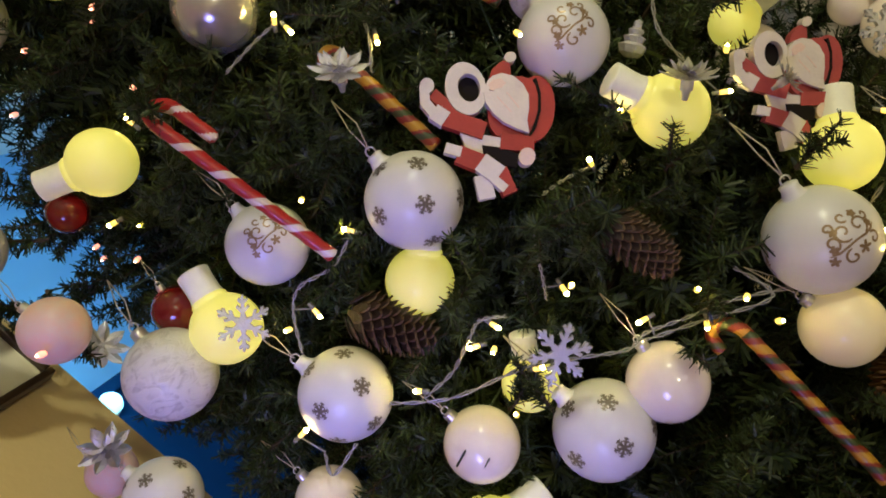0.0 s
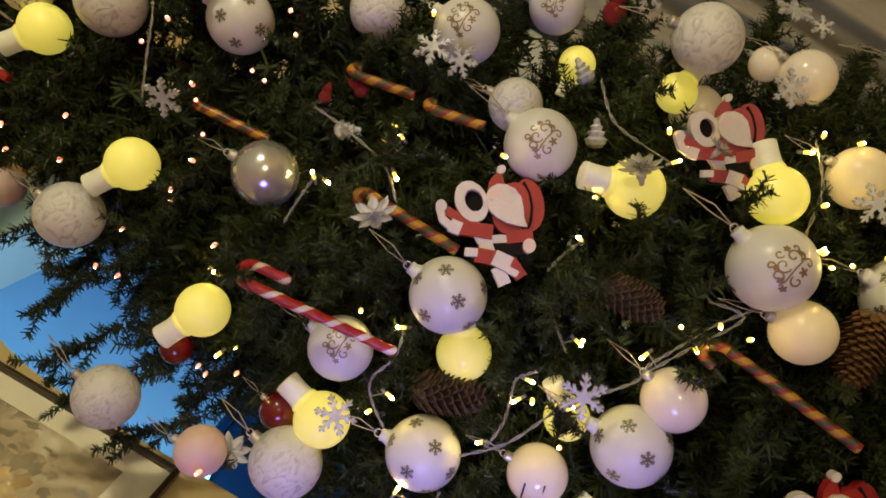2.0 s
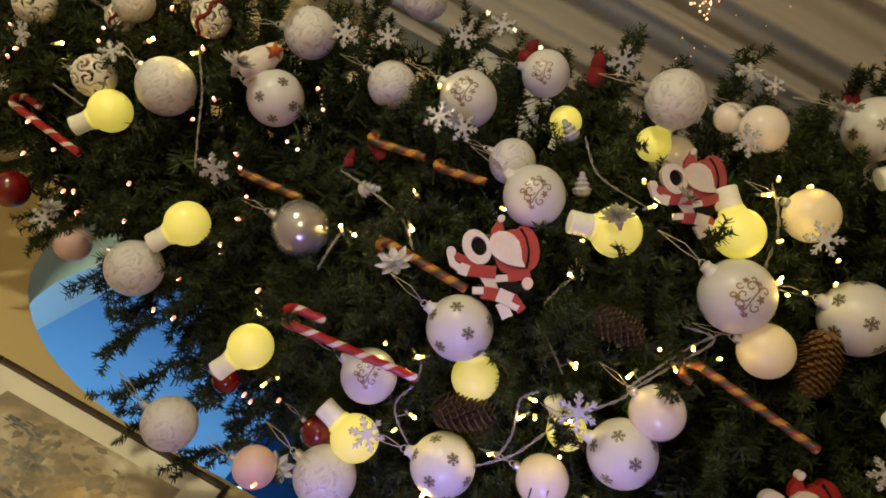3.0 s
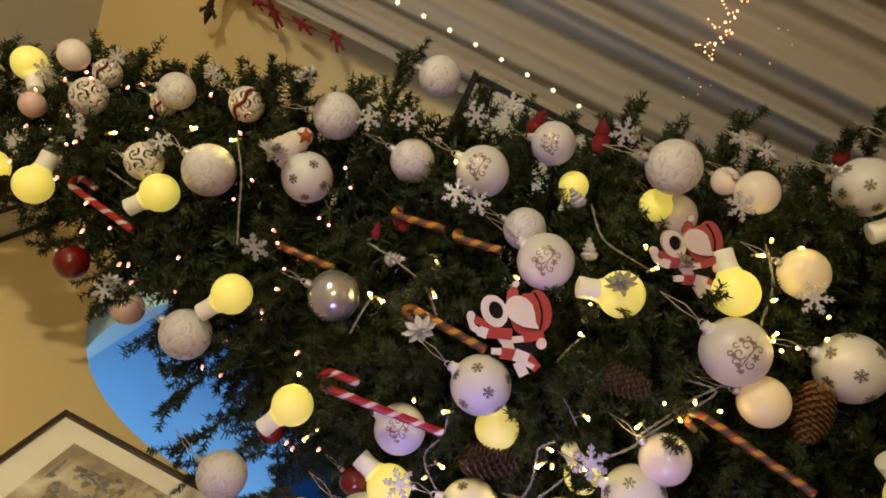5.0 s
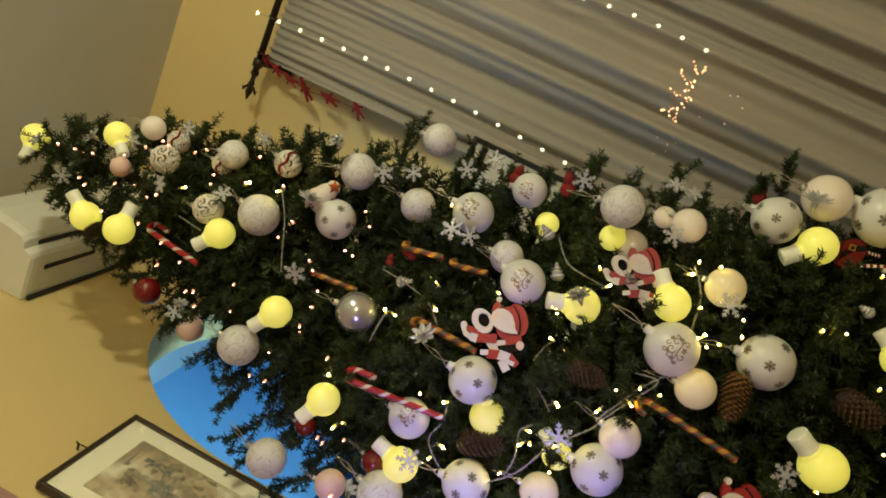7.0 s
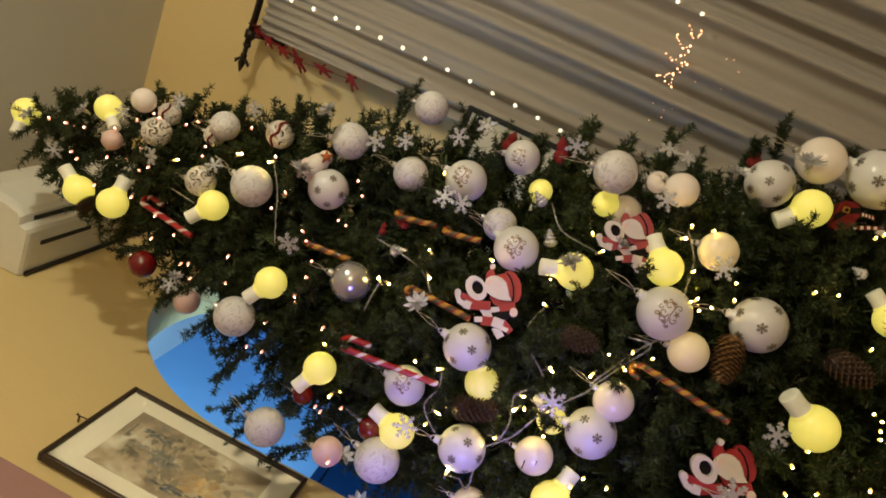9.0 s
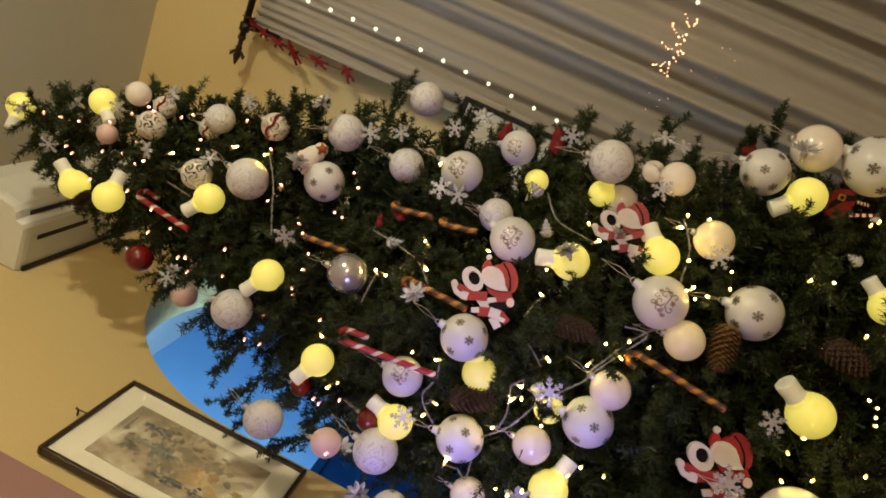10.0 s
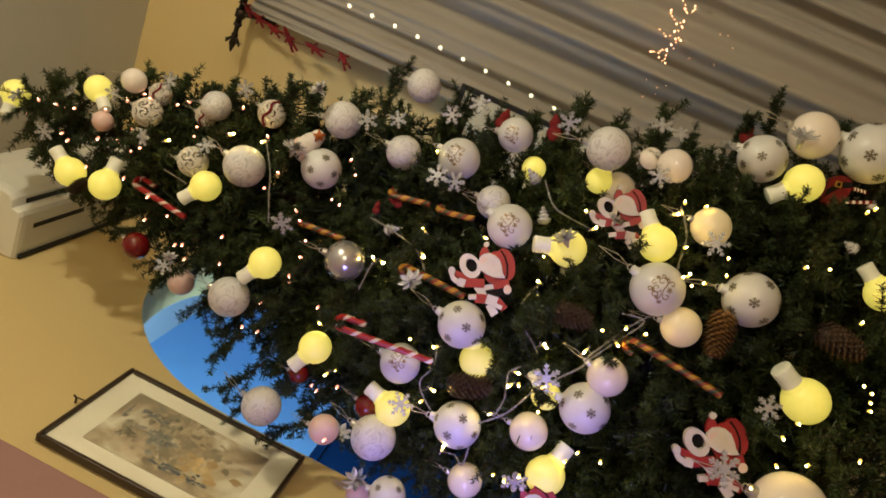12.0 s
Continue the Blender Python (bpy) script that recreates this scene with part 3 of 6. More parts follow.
def copper_light_motif():
    """A small reindeer-like outline of copper micro lights hanging in the window."""
    t = thing("window_light_motif", pose(0.072, 1.885, 1.165), "small outline of copper micro lights at the curtain", "light motif")
    strands = [[(0.071, 0.015), (0.051, 0.007), (0.049, -0.006), (0.058, -0.016), (0.071, -0.014)],
               [(0.038, 0.035), (0.027, 0.027), (0.013, 0.007), (0.025, -0.004), (0.011, -0.011), (-0.002, 0.006)],
               [(-0.011, 0.037), (-0.018, 0.018), (-0.016, -0.005), (-0.014, -0.017), (-0.031, -0.003), (-0.036, -0.011)],
               [(-0.067, 0.034), (-0.060, 0.018), (-0.050, 0.007), (-0.046, -0.003), (-0.063, -0.004), (-0.076, -0.009), (-0.073, 0.008)]]
    bm = bmesh.new()
    bmesh.ops.create_icosphere(bm, subdivisions=1, radius=0.0028)
    data = mesh_of("micro_lamp", bm, M["copper"])
    rng = random.Random(8)
    for path in strands:
        bm = bmesh.new()
        tube(bm, [(a, 0, b) for a, b in path], 0.0006, 5)
        part("wire", bm, M["copper_wire"], t)
        for k in range(len(path) * 2 - 1):
            a, b = path[k // 2], path[min((k + 1) // 2, len(path) - 1)]
            ob = new("micro_lamp", data)
            ob.parent = t
            ob.location = ((a[0] + b[0]) / 2 + rng.uniform(-0.003, 0.003), -0.003, (a[1] + b[1]) / 2 + rng.uniform(-0.003, 0.003))
            size = rng.uniform(0.55, 1.15) if k % 2 == 0 else rng.uniform(0.4, 0.7)
            ob.scale = (size, size, size)
    for x, z in ((0.037, -0.116), (0.016, -0.140), (0.032, -0.099), (-0.036, -0.121), (-0.132, 0.011), (-0.138, -0.021), (-0.126, -0.038), (-0.173, 0.0), (-0.155, -0.024), (-0.045, -0.058)):
        ob = new("micro_lamp", data)
        ob.parent = t
        ob.location = (x, -0.002, z)
        ob.scale = (0.4, 0.4, 0.4)


copper_light_motif()


def felt_garland():
    """Little red felt figures on a cord beside the curtain."""
    t = thing("felt_garland", pose(-0.319, 1.955, 2.302), "cord of small red felt figures hanging beside the curtain", "garland")
    spots = [(-0.004, -0.012, 40), (-0.020, -0.060, 25), (-0.029, -0.112, 15), (-0.039, -0.165, 52), (-0.030, -0.245, 8), (-0.024, -0.335, 42)]
    pts = [Vector((0.012, 0.03, 0.02))] + [Vector((x, 0.004, z)) for x, z, _ in spots]
    bm = bmesh.new()
    tube(bm, pts, 0.0011, 5)
    part("cord", bm, M["felt"], t)
    for k, (x, z, r) in enumerate(spots):
        bm = bmesh.new()
        slab(bm, ellipse(0, 0.0, 0.009, 0.017, 12), -0.006, 0.006)
        slab(bm, ellipse(0, 0.022, 0.008, 0.008, 12), -0.006, 0.006)
        slab(bm, [(-0.007, 0.026), (0.007, 0.026), (0.005, 0.042), (0.001, 0.045)], -0.004, 0.004)
        for sx in (-1, 1):
            slab(bm, [(sx * 0.003, -0.012), (sx * 0.009, -0.010), (sx * 0.014, -0.034), (sx * 0.007, -0.036)], -0.004, 0.004)
            slab(bm, [(sx * 0.006, 0.008), (sx * 0.006, 0.014), (sx * 0.022, 0.004), (sx * 0.020, -0.002)], -0.004, 0.004)
        bmesh.ops.recalc_face_normals(bm, faces=bm.faces)
        bmesh.ops.transform(bm, matrix=pose(x, -0.004, z, 0, r, 20 * (k % 3 - 1)) @ Matrix.Diagonal((0.8, 0.8, (0.7, 0.62, 0.7, 0.95, 0.85, 0.9)[k], 1)), verts=bm.verts)
        part("felt_figure", bm, M["felt"], t, smooth=False)


felt_garland()


def standing_frame():
    """A dark framed card on two thin legs, behind the tree."""
    t = thing("standing_frame", pose(-0.545, 1.915, 0.0), "cream card in a black frame on thin legs behind the tree", "display stand")
    w, z0, z1 = 0.285, 1.22, 1.615
    for d in ((0, w, z0, z0 + 0.016), (0, w, z1 - 0.016, z1), (0, 0.014, z0 + 0.0165, z1 - 0.0165), (w - 0.014, w, z0 + 0.0165, z1 - 0.0165)):
        bm = bmesh.new()
        box(bm, d[0], d[1], -0.008, 0.008, d[2], d[3], 0.002)
        part("frame_bar", bm, M["slot"], t, smooth=False)
    bm = bmesh.new()
    box(bm, 0.016, w - 0.016, -0.009, -0.004, z1 - 0.052, z1 - 0.036, 0.001)
    part("header_bar", bm, M["slot"], t, "black bar across the card", False)
    bm = bmesh.new()
    box(bm, 0.012, w - 0.012, -0.003, 0.005, z0 + 0.014, z1 - 0.014)
    part("card", bm, M["mount"], t, "blank cream card", False)
    for x in (0.03, w - 0.03):
        bm = bmesh.new()
        box(bm, x - 0.007, x + 0.007, -0.006, 0.006, 0.0, z0 - 0.001, 0.001)
        part("leg", bm, M["slot"], t, smooth=False)


standing_frame()


def ceiling_lamp():
    t = thing("pendant_lamp", pose(0.70, 0.46, 2.66), "pendant lamp with a small opal glass shade on a cord", "pendant lamp")
    bm = bmesh.new()
    lathe(bm, [(0.0, 0.0), (0.055, 0.0), (0.05, -0.02), (0.012, -0.032), (0.0, -0.032)], 24)
    part("ceiling_rose", bm, M["white"], t)
    bm = bmesh.new()
    tube(bm, [(0, 0, -0.03), (0, 0, -0.28)], 0.003, 8)
    part("cord", bm, M["slot"], t, "black cord")
    bm = bmesh.new()
    lathe(bm, [(0.012, -0.272), (0.03, -0.280), (0.075, -0.300), (0.11, -0.325), (0.112, -0.330), (0.07, -0.306), (0.02, -0.288), (0.0, -0.286)], 32)
    part("shade", bm, M["lampshade"], t, "glowing opal glass shade")


ceiling_lamp()


def fill_lamp():
    """Base of an added fill lamp on a small side table behind the camera, out of view."""
    t = thing("fill_lamp_table", pose(1.5, -1.35, 0.0), "unseen added round dark wooden table under the fill lamp", "table")
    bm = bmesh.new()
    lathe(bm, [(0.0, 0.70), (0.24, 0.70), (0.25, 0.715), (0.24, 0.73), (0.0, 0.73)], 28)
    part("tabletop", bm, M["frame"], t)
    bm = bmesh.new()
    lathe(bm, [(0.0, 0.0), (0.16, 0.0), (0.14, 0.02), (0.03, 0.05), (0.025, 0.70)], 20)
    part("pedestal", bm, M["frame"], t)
    t = thing("fill_lamp", pose(1.5, -1.35, 0.732), "base of an added fill lamp on a side table, out of view", "table lamp")
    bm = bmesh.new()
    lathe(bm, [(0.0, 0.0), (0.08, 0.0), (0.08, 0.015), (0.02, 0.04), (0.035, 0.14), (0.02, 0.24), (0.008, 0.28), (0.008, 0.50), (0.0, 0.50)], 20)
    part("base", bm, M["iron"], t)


fill_lamp()


# ---- ornaments on the tree ----
SPOTS = []          # centre and radius of what hangs on the tree, round which the twigs part
MESHES = {}
TIP = Vector((-0.555, 1.205, 2.36))


def axis_at(z):
    h = TIP.z - z
    return Vector((TIP.x + 0.06 * h, TIP.y + 0.10 * h, z))


def spot(x, y, z, r):
    SPOTS.append((x, y, z, r))


def on_sphere(p, r):
    return Vector(p).normalized() * r


def ribbon(bm, pts, width, r):
    """A thin raised line of print that lies on a ball of radius r; pts are directions."""
    pts = [Vector(p).normalized() for p in pts]
    left, right, n = [], [], len(pts)
    for i, p in enumerate(pts):
        d = pts[min(i + 1, n - 1)] - pts[max(i - 1, 0)]
        s = p.cross(d).normalized() * width * (0.55 if i in (0, n - 1) else 1.0)
        left.append(bm.verts.new((p * r + s).normalized() * r))
        right.append(bm.verts.new((p * r - s).normalized() * r))
    for i in range(n - 1):
        bm.faces.new((left[i], right[i], right[i + 1], left[i + 1]))


def tangent_frame(d):
    d = Vector(d).normalized()
    u = d.cross(Vector((0, 0, 1)))
    u = u.normalized() if u.length > 1e-3 else Vector((1, 0, 0))
    return d, u, u.cross(d)


def flake_print():
    """One glittered snowflake on the front of a ball of radius 0.5."""
    bm = bmesh.new()
    d, u, v = tangent_frame((0, -1, 0))
    size = 0.20
    for arm in range(3):
        c, s = math.cos(arm * math.pi / 3), math.sin(arm * math.pi / 3)
        w = u * c + v * s
        ribbon(bm, [d + w * size * q for q in (-1, -0.5, 0, 0.5, 1)], 0.0135, 0.503)
        side = v * c - u * s
        for e in (-1, 1):
            for q, l in ((0.46, 0.38), (0.76, 0.30)):
                ribbon(bm, [d + w * e * size * (q + l * 0.5) + side * size * l * 0.8, d + w * e * size * q, d + w * e * size * (q + l * 0.5) - side * size * l * 0.8], 0.0115, 0.5035)
    return mesh_of("snowflake_print", bm, M["print_grey"])


def flake_turns():
    """Where the snowflakes sit round a ball: fifteen turns, evenly spread."""
    out = []
    rng = random.Random(2)
    for k in range(15):
        z = 1 - 2 * (k + 0.5) / 15
        out.append(Euler((0, 0, k * 2.39996)).to_matrix().to_4x4() @ Euler((-math.asin(z), 0, 0)).to_matrix().to_4x4() @ Euler((0, rng.uniform(0, 1), 0)).to_matrix().to_4x4())
    return out


def scroll_print():
    """A gold motif of scrolls and blossoms on the front of a ball of radius 0.5."""
    bm = bmesh.new()
    d, u, v = tangent_frame((0, -1, 0.0))
    big = 1.15

    def curl(cx, cz, r0, r1, a0, a1, w=0.0125):
        pts = []
        for i in range(17):
            f = i / 16
            a, r = radians(a0 + (a1 - a0) * f), r0 + (r1 - r0) * f
            pts.append(d + (u * (cx + r * math.cos(a)) + v * (cz + r * math.sin(a))) * big)
        ribbon(bm, pts, w, 0.503)

    # a stem along the ball's waist, curls above it and blossoms below
    ribbon(bm, [d + (u * x + v * z) * big for x, z in ((-0.46, 0.02), (-0.36, -0.04), (-0.22, -0.06), (-0.05, -0.05), (0.12, -0.07), (0.28, -0.10), (0.44, -0.09))], 0.0105, 0.503)
    for cx, cz, r0, r1, a0, a1 in ((-0.20, 0.13, 0.17, 0.035, 265, -120), (0.07, 0.15, 0.16, 0.03, 250, 640), (0.30, 0.08, 0.13, 0.03, 270, -110),
                                   (-0.33, -0.20, 0.12, 0.03, 70, 430), (0.12, -0.26, 0.14, 0.03, 100, -260), (-0.05, 0.36, 0.10, 0.03, 250, 560),
                                   (-0.40, 0.22, 0.08, 0.02, 300, 0), (0.24, 0.32, 0.09, 0.025, 220, -120)):
        curl(cx, cz, r0, r1, a0, a1, 0.0105)
    for cx, cz, r in ((0.42, -0.20, 0.10), (-0.10, -0.22, 0.11), (0.33, -0.02, 0.08), (-0.36, 0.06, 0.075), (0.20, 0.22, 0.07), (-0.24, 0.33, 0.08)):
        for k in range(5):
            a = k * 1.2566 + cx * 5
            ribbon(bm, [d + (u * cx + v * cz) * big, d + (u * (cx + r * 0.6 * math.cos(a)) + v * (cz + r * 0.6 * math.sin(a))) * big, d + (u * (cx + r * math.cos(a)) + v * (cz + r * math.sin(a))) * big], 0.016, 0.5035)
    return mesh_of("scroll_print", bm, M["print_gold"])


def lace_shell():
    """A thin ball with curled openings cut through it, radius 0.5."""
    bm = bmesh.new()
    bmesh.ops.create_uvsphere(bm, u_segments=96, v_segments=60, radius=0.5)
    centres = []
    for k in range(24):
        z = 1 - 2 * (k + 0.5) / 24
        a = k * 2.39996
        centres.append(tangent_frame((math.cos(a) * math.sqrt(1 - z * z), math.sin(a) * math.sqrt(1 - z * z), z)))
    gone = []
    for f in bm.faces:
        c = f.calc_center_median().normalized()
        d, u, v = max(centres, key=lambda t: t[0].dot(c))
        x, y = c.dot(u), c.dot(v)
        r, ang = math.hypot(x, y), math.atan2(y, x)
        if 0.045 < r < 0.35 and math.sin(2 * ang + r * 24) > 0.08 and abs(c.z) < 0.93:
            gone.append(f)
    bmesh.ops.delete(bm, geom=gone, context="FACES")
    bmesh.ops.solidify(bm, geom=bm.faces[:], thickness=0.03)
    return mesh_of("lace_shell", bm, M["lace"])


def red_band():
    bm = bmesh.new()
    tube(bm, [(0.505 * math.cos(a), 0.505 * math.sin(a), 0.06 * math.sin(a * 5)) for a in (6.2832 * i / 40 for i in range(41))], 0.05, 6, closed_ends=False)
    return mesh_of("ribbon", bm, M["felt"])


def shared(key, make):
    if key not in MESHES:
        MESHES[key] = make()
    return MESHES[key]


def ball_body(material):
    bm = bmesh.new()
    bmesh.ops.create_uvsphere(bm, u_segments=48, v_segments=28, radius=0.5)
    return mesh_of("ball", bm, material)


def ball_cap():
    bm = bmesh.new()
    lathe(bm, [(0.0, 0.475), (0.085, 0.475), (0.088, 0.50), (0.082, 0.55), (0.087, 0.565), (0.080, 0.60), (0.03, 0.615), (0.0, 0.617)], 16)
    return mesh_of("cap", bm, M["cap"])


def ball_neck():
    bm = bmesh.new()
    lathe(bm, [(0.13, 0.475), (0.10, 0.51), (0.082, 0.56), (0.088, 0.60), (0.06, 0.615), (0.0, 0.617)], 16)
    return mesh_of("cap", bm, M["ball_white"])


def ball_loop():
    bm = bmesh.new()
    tube(bm, [(0.05 * math.cos(a), 0, 0.645 + 0.05 * math.sin(a)) for a in (6.283 * i / 12 for i in range(13))], 0.010, 5, closed_ends=False)
    return mesh_of("loop", bm, M["cap"])


def ball_hanger():
    bm = bmesh.new()
    tube(bm, [(0.0, 0, 0.66), (-0.04, 0.10, 0.95), (-0.02, 0.30, 1.30)], 0.008, 5)
    tube(bm, [(0.0, 0, 0.66), (0.06, 0.12, 0.95), (-0.02, 0.30, 1.30)], 0.008, 5)
    return mesh_of("hanger", bm, M["thread"])


KINDS = {
    "flake": ("ball_white", "white matt bauble with glittered grey snowflakes hanging on the tree"),
    "scroll": ("ball_white", "white bauble with a gold glitter scroll pattern"),
    "frost": ("ball_frost", "frosted white bauble with a rough streaked surface"),
    "pearl": ("ball_pearl_glow", "warm pearl-white bauble with a faint added glow"),
    "lit": ("ball_lit", "cream globe lit warm yellow from inside"),
    "glass": ("clear", "clear glass bauble with frosted sides"),
    "silver": ("ball_silver", "shiny silver pearl bauble"),
    "red": ("ball_red", "dark red shiny bauble deep in the branches"),
    "rose": ("ball_rose", "small rose and peach coloured bauble"),
    "net": ("ball_frost", "small white bauble with a netted surface"),
    "knit": ("lace", "small white cut-out bauble tied round with red ribbon"),
    "lace": ("lace", "off-white cut-out filigree bauble"),
}


def bauble(kind, x, y, z, d, turn):
    key, label = KINDS[kind]
    t = thing("bauble", pose(x, y, z, random.uniform(-6, 6), random.uniform(-14, 14), turn) @ Matrix.Scale(d, 4), label, "bauble", "baubles on the tree")
    if kind in ("lace", "knit"):
        pieces = [("shell", shared("lace_shell", lace_shell))]
    else:
        pieces = [("ball", shared("ball_" + key, lambda: ball_body(M[key])))]
    if kind == "knit":
        pieces.append(("ribbon", shared("ribbon", red_band)))
    if kind == "flake":
        for m in flake_turns():
            ob = new("snowflake_print", shared("flake_print", flake_print))
            ob.parent = t
            ob.matrix_basis = m
    if kind == "scroll":
        for k in range(3):
            ob = new("scroll_print", shared("scroll_print", scroll_print))
            ob.parent = t
            ob.matrix_basis = pose(0, 0, 0, -8, 0, 120 * k)
    pieces.append(("cap", shared("neck", ball_neck) if kind in ("flake", "scroll") else shared("cap", ball_cap)))
    pieces += [("loop", shared("loop", ball_loop)), ("hanger", shared("hanger", ball_hanger))]
    for name, data in pieces:
        ob = new(name, data)
        ob.parent = t
    spot(x, y, z, d / 2)
    return t


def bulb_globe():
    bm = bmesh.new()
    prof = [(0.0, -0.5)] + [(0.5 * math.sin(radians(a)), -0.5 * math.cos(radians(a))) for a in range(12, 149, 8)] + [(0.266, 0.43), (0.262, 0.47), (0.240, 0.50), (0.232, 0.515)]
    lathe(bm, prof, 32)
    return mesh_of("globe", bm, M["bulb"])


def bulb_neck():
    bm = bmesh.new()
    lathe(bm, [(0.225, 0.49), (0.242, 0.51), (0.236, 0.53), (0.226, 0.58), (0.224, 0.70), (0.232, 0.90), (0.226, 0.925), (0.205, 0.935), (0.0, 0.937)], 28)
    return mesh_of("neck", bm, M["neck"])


def light_bulb(x, y, z, d, spin):
    t = thing("light_bulb", pose(x, y, z, random.uniform(-15, 15), spin, 20) @ Matrix.Scale(d, 4), "glowing yellow plastic bulb ornament with a white neck", "bulb light", "yellow bulbs on the tree")
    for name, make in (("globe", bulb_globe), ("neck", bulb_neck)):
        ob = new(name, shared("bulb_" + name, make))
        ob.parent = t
    a = radians(spin)
    spot(x, y, z, d / 2)
    spot(x + 0.6 * d * math.sin(a), y, z + 0.6 * d * math.cos(a), d * 0.27)
    return t


def candy_cane(kind, top, end, flip, r=0.0055, bow=1.0):
    """A twisted striped rod with a crook at its top, from top to end."""
    a, b = Vector(top), Vector(end)
    length = (b - a).length
    turn = [0, 0, 0, 0, 0, 1, 1, 0] if kind == "red" else [0, 0, 1, 1, 1, 0, 2, 2]
    pitch = 0.032 if kind == "red" else 0.026
    mats = [M["red"], M["cream"]] if kind == "red" else [M["rust"], M["gold"], M["olive"]]
    down = (b - a).normalized()
    view = Vector((-0.34, 0.94, 0.0))
    side = down.cross(view).normalized() * flip
    side = (side * 0.7 + view * 0.7).normalized()
    hook = min(0.0115, length * 0.085) * bow
    bend = a + down * hook
    leg = length * (0.2 if kind == "red" else 0.05)
    pts = [bend + side * 2 * hook + down * leg * (1 - i / 16) for i in range(17)]
    for i in range(1, 31):
        ang = math.pi * (1 - i / 30)
        pts.append(bend + side * (hook - hook * math.cos(ang)) - down * hook * math.sin(ang))
    a = bend
    n = max(60, int(length / 0.0011))
    pts += [a + (b - a) * (i / n) for i in range(1, n + 1)]
    base = thing("candy_cane", Matrix.Translation(a), "glossy red and white striped candy cane" if kind == "red" else "glossy orange, yellow and green twisted candy cane", "candy cane", "candy canes on the tree")
    bm = bmesh.new()
    step = [0.0]
    for p, q in zip(pts, pts[1:]):
        step.append(step[-1] + (q - p).length)
    rad = [r * (0.9 + 0.1 * abs(math.sin(s * 190))) for s in step]
    rad[-1] *= 0.6
    rad[0] *= 0.6
    bm.free()
    cut = 47
    for name, i0, i1 in (("crook", 0, cut), ("rod", cut, len(pts) - 1)):
        bm = bmesh.new()
        tube(bm, [p - a for p in pts[i0:i1 + 1]], rad[i0:i1 + 1], 32, lambda i, k: turn[int((step[i + i0] / pitch + k / 32) * 8) % 8])
        part(name, bm, mats, base)
    for k in range(9):
        p = a.lerp(b, k / 8)
        spot(p.x, p.y, p.z, 0.015)
    return base


def figure_mesh(red="wood_red"):
    """A flat painted wooden figure: wreath, hood, beard, striped arms and legs; one plain mesh, about 1 across."""
    bm = bmesh.new()
    RED, WHITE, BLACK, SKIN = 0, 1, 2, 3

    def limb(p, q, w, cols, y):
        p, q = Vector((p[0], 0, p[1])), Vector((q[0], 0, q[1]))
        d = (q - p).normalized()
        s = Vector((d.z, 0, -d.x)) * w / 2
        n = len(cols)
        for i, c in enumerate(cols):
            a, b = p + (q - p) * i / n, p + (q - p) * (i + 1) / n
            slab(bm, [(v.x, v.z) for v in (a + s, b + s, b - s, a - s)], y - 0.035, y + 0.035, c)

    # hood and sack in two lobes with a dark groove between them
    slab(bm, ellipse(0.285, 0.115, 0.125, 0.215, 28, -4), 0.02, 0.085, RED)
    slab(bm, ellipse(0.145, 0.105, 0.155, 0.215, 28, -22), 0.0, 0.07, RED)
    slab(bm, [(0.265, 0.30), (0.295, 0.20), (0.295, 0.09), (0.265, -0.02), (0.215, -0.105), (0.232, -0.112), (0.285, -0.025), (0.316, 0.09), (0.314, 0.205), (0.285, 0.305)], -0.004, 0.03, BLACK)
    # hat with a bobble
    slab(bm, [(-0.02, 0.285), (0.0, 0.345), (0.05, 0.395), (0.10, 0.42), (0.115, 0.385), (0.12, 0.30)], -0.01, 0.06, RED)
    slab(bm, ellipse(0.112, 0.428, 0.040, 0.034, 12, 30), -0.02, 0.05, WHITE)
    # face and pointed beard
    slab(bm, [(-0.035, 0.25), (0.0, 0.29), (0.06, 0.31), (0.13, 0.295), (0.19, 0.25), (0.228, 0.18), (0.232, 0.09), (0.222, 0.01), (0.236, -0.068), (0.16, -0.045), (0.08, -0.01), (0.01, 0.045), (-0.038, 0.11), (-0.055, 0.18)], -0.045, 0.02, WHITE)
    slab(bm, [(-0.03, 0.225), (0.0, 0.26), (0.05, 0.275), (0.085, 0.245), (0.06, 0.215), (0.01, 0.20)], -0.048, -0.03, SKIN)
    slab(bm, ellipse(0.0, 0.205, 0.022, 0.016, 10, 20), -0.056, -0.03, SKIN)
    limb((0.03, 0.155), (0.12, 0.06), 0.007, [SKIN], -0.012)
    limb((0.09, 0.185), (0.17, 0.09), 0.007, [SKIN], -0.012)
    # the wreath
    outer, inner = ellipse(-0.165, 0.205, 0.128, 0.172, 32, 14), ellipse(-0.145, 0.210, 0.070, 0.092, 32, 10)
    for y0, y1 in ((-0.03, 0.05),):
        vo = [bm.verts.new((p[0], y0, p[1])) for p in outer]
        vi = [bm.verts.new((p[0], y0, p[1])) for p in inner]
        wo = [bm.verts.new((p[0], y1, p[1])) for p in outer]
        wi = [bm.verts.new((p[0], y1, p[1])) for p in inner]
        for i in range(32):
            j = (i + 1) % 32
            for q in ((vo[i], vo[j], vi[j], vi[i]), (wi[i], wi[j], wo[j], wo[i]), (vo[j], vo[i], wo[i], wo[j]), (vi[i], vi[j], wi[j], wi[i])):
                bm.faces.new(q).material_index = WHITE
    # black backing stands in for the dark of the tree behind the hole
    slab(bm, ellipse(-0.145, 0.21, 0.068, 0.090, 20, 10), 0.03, 0.05, BLACK)
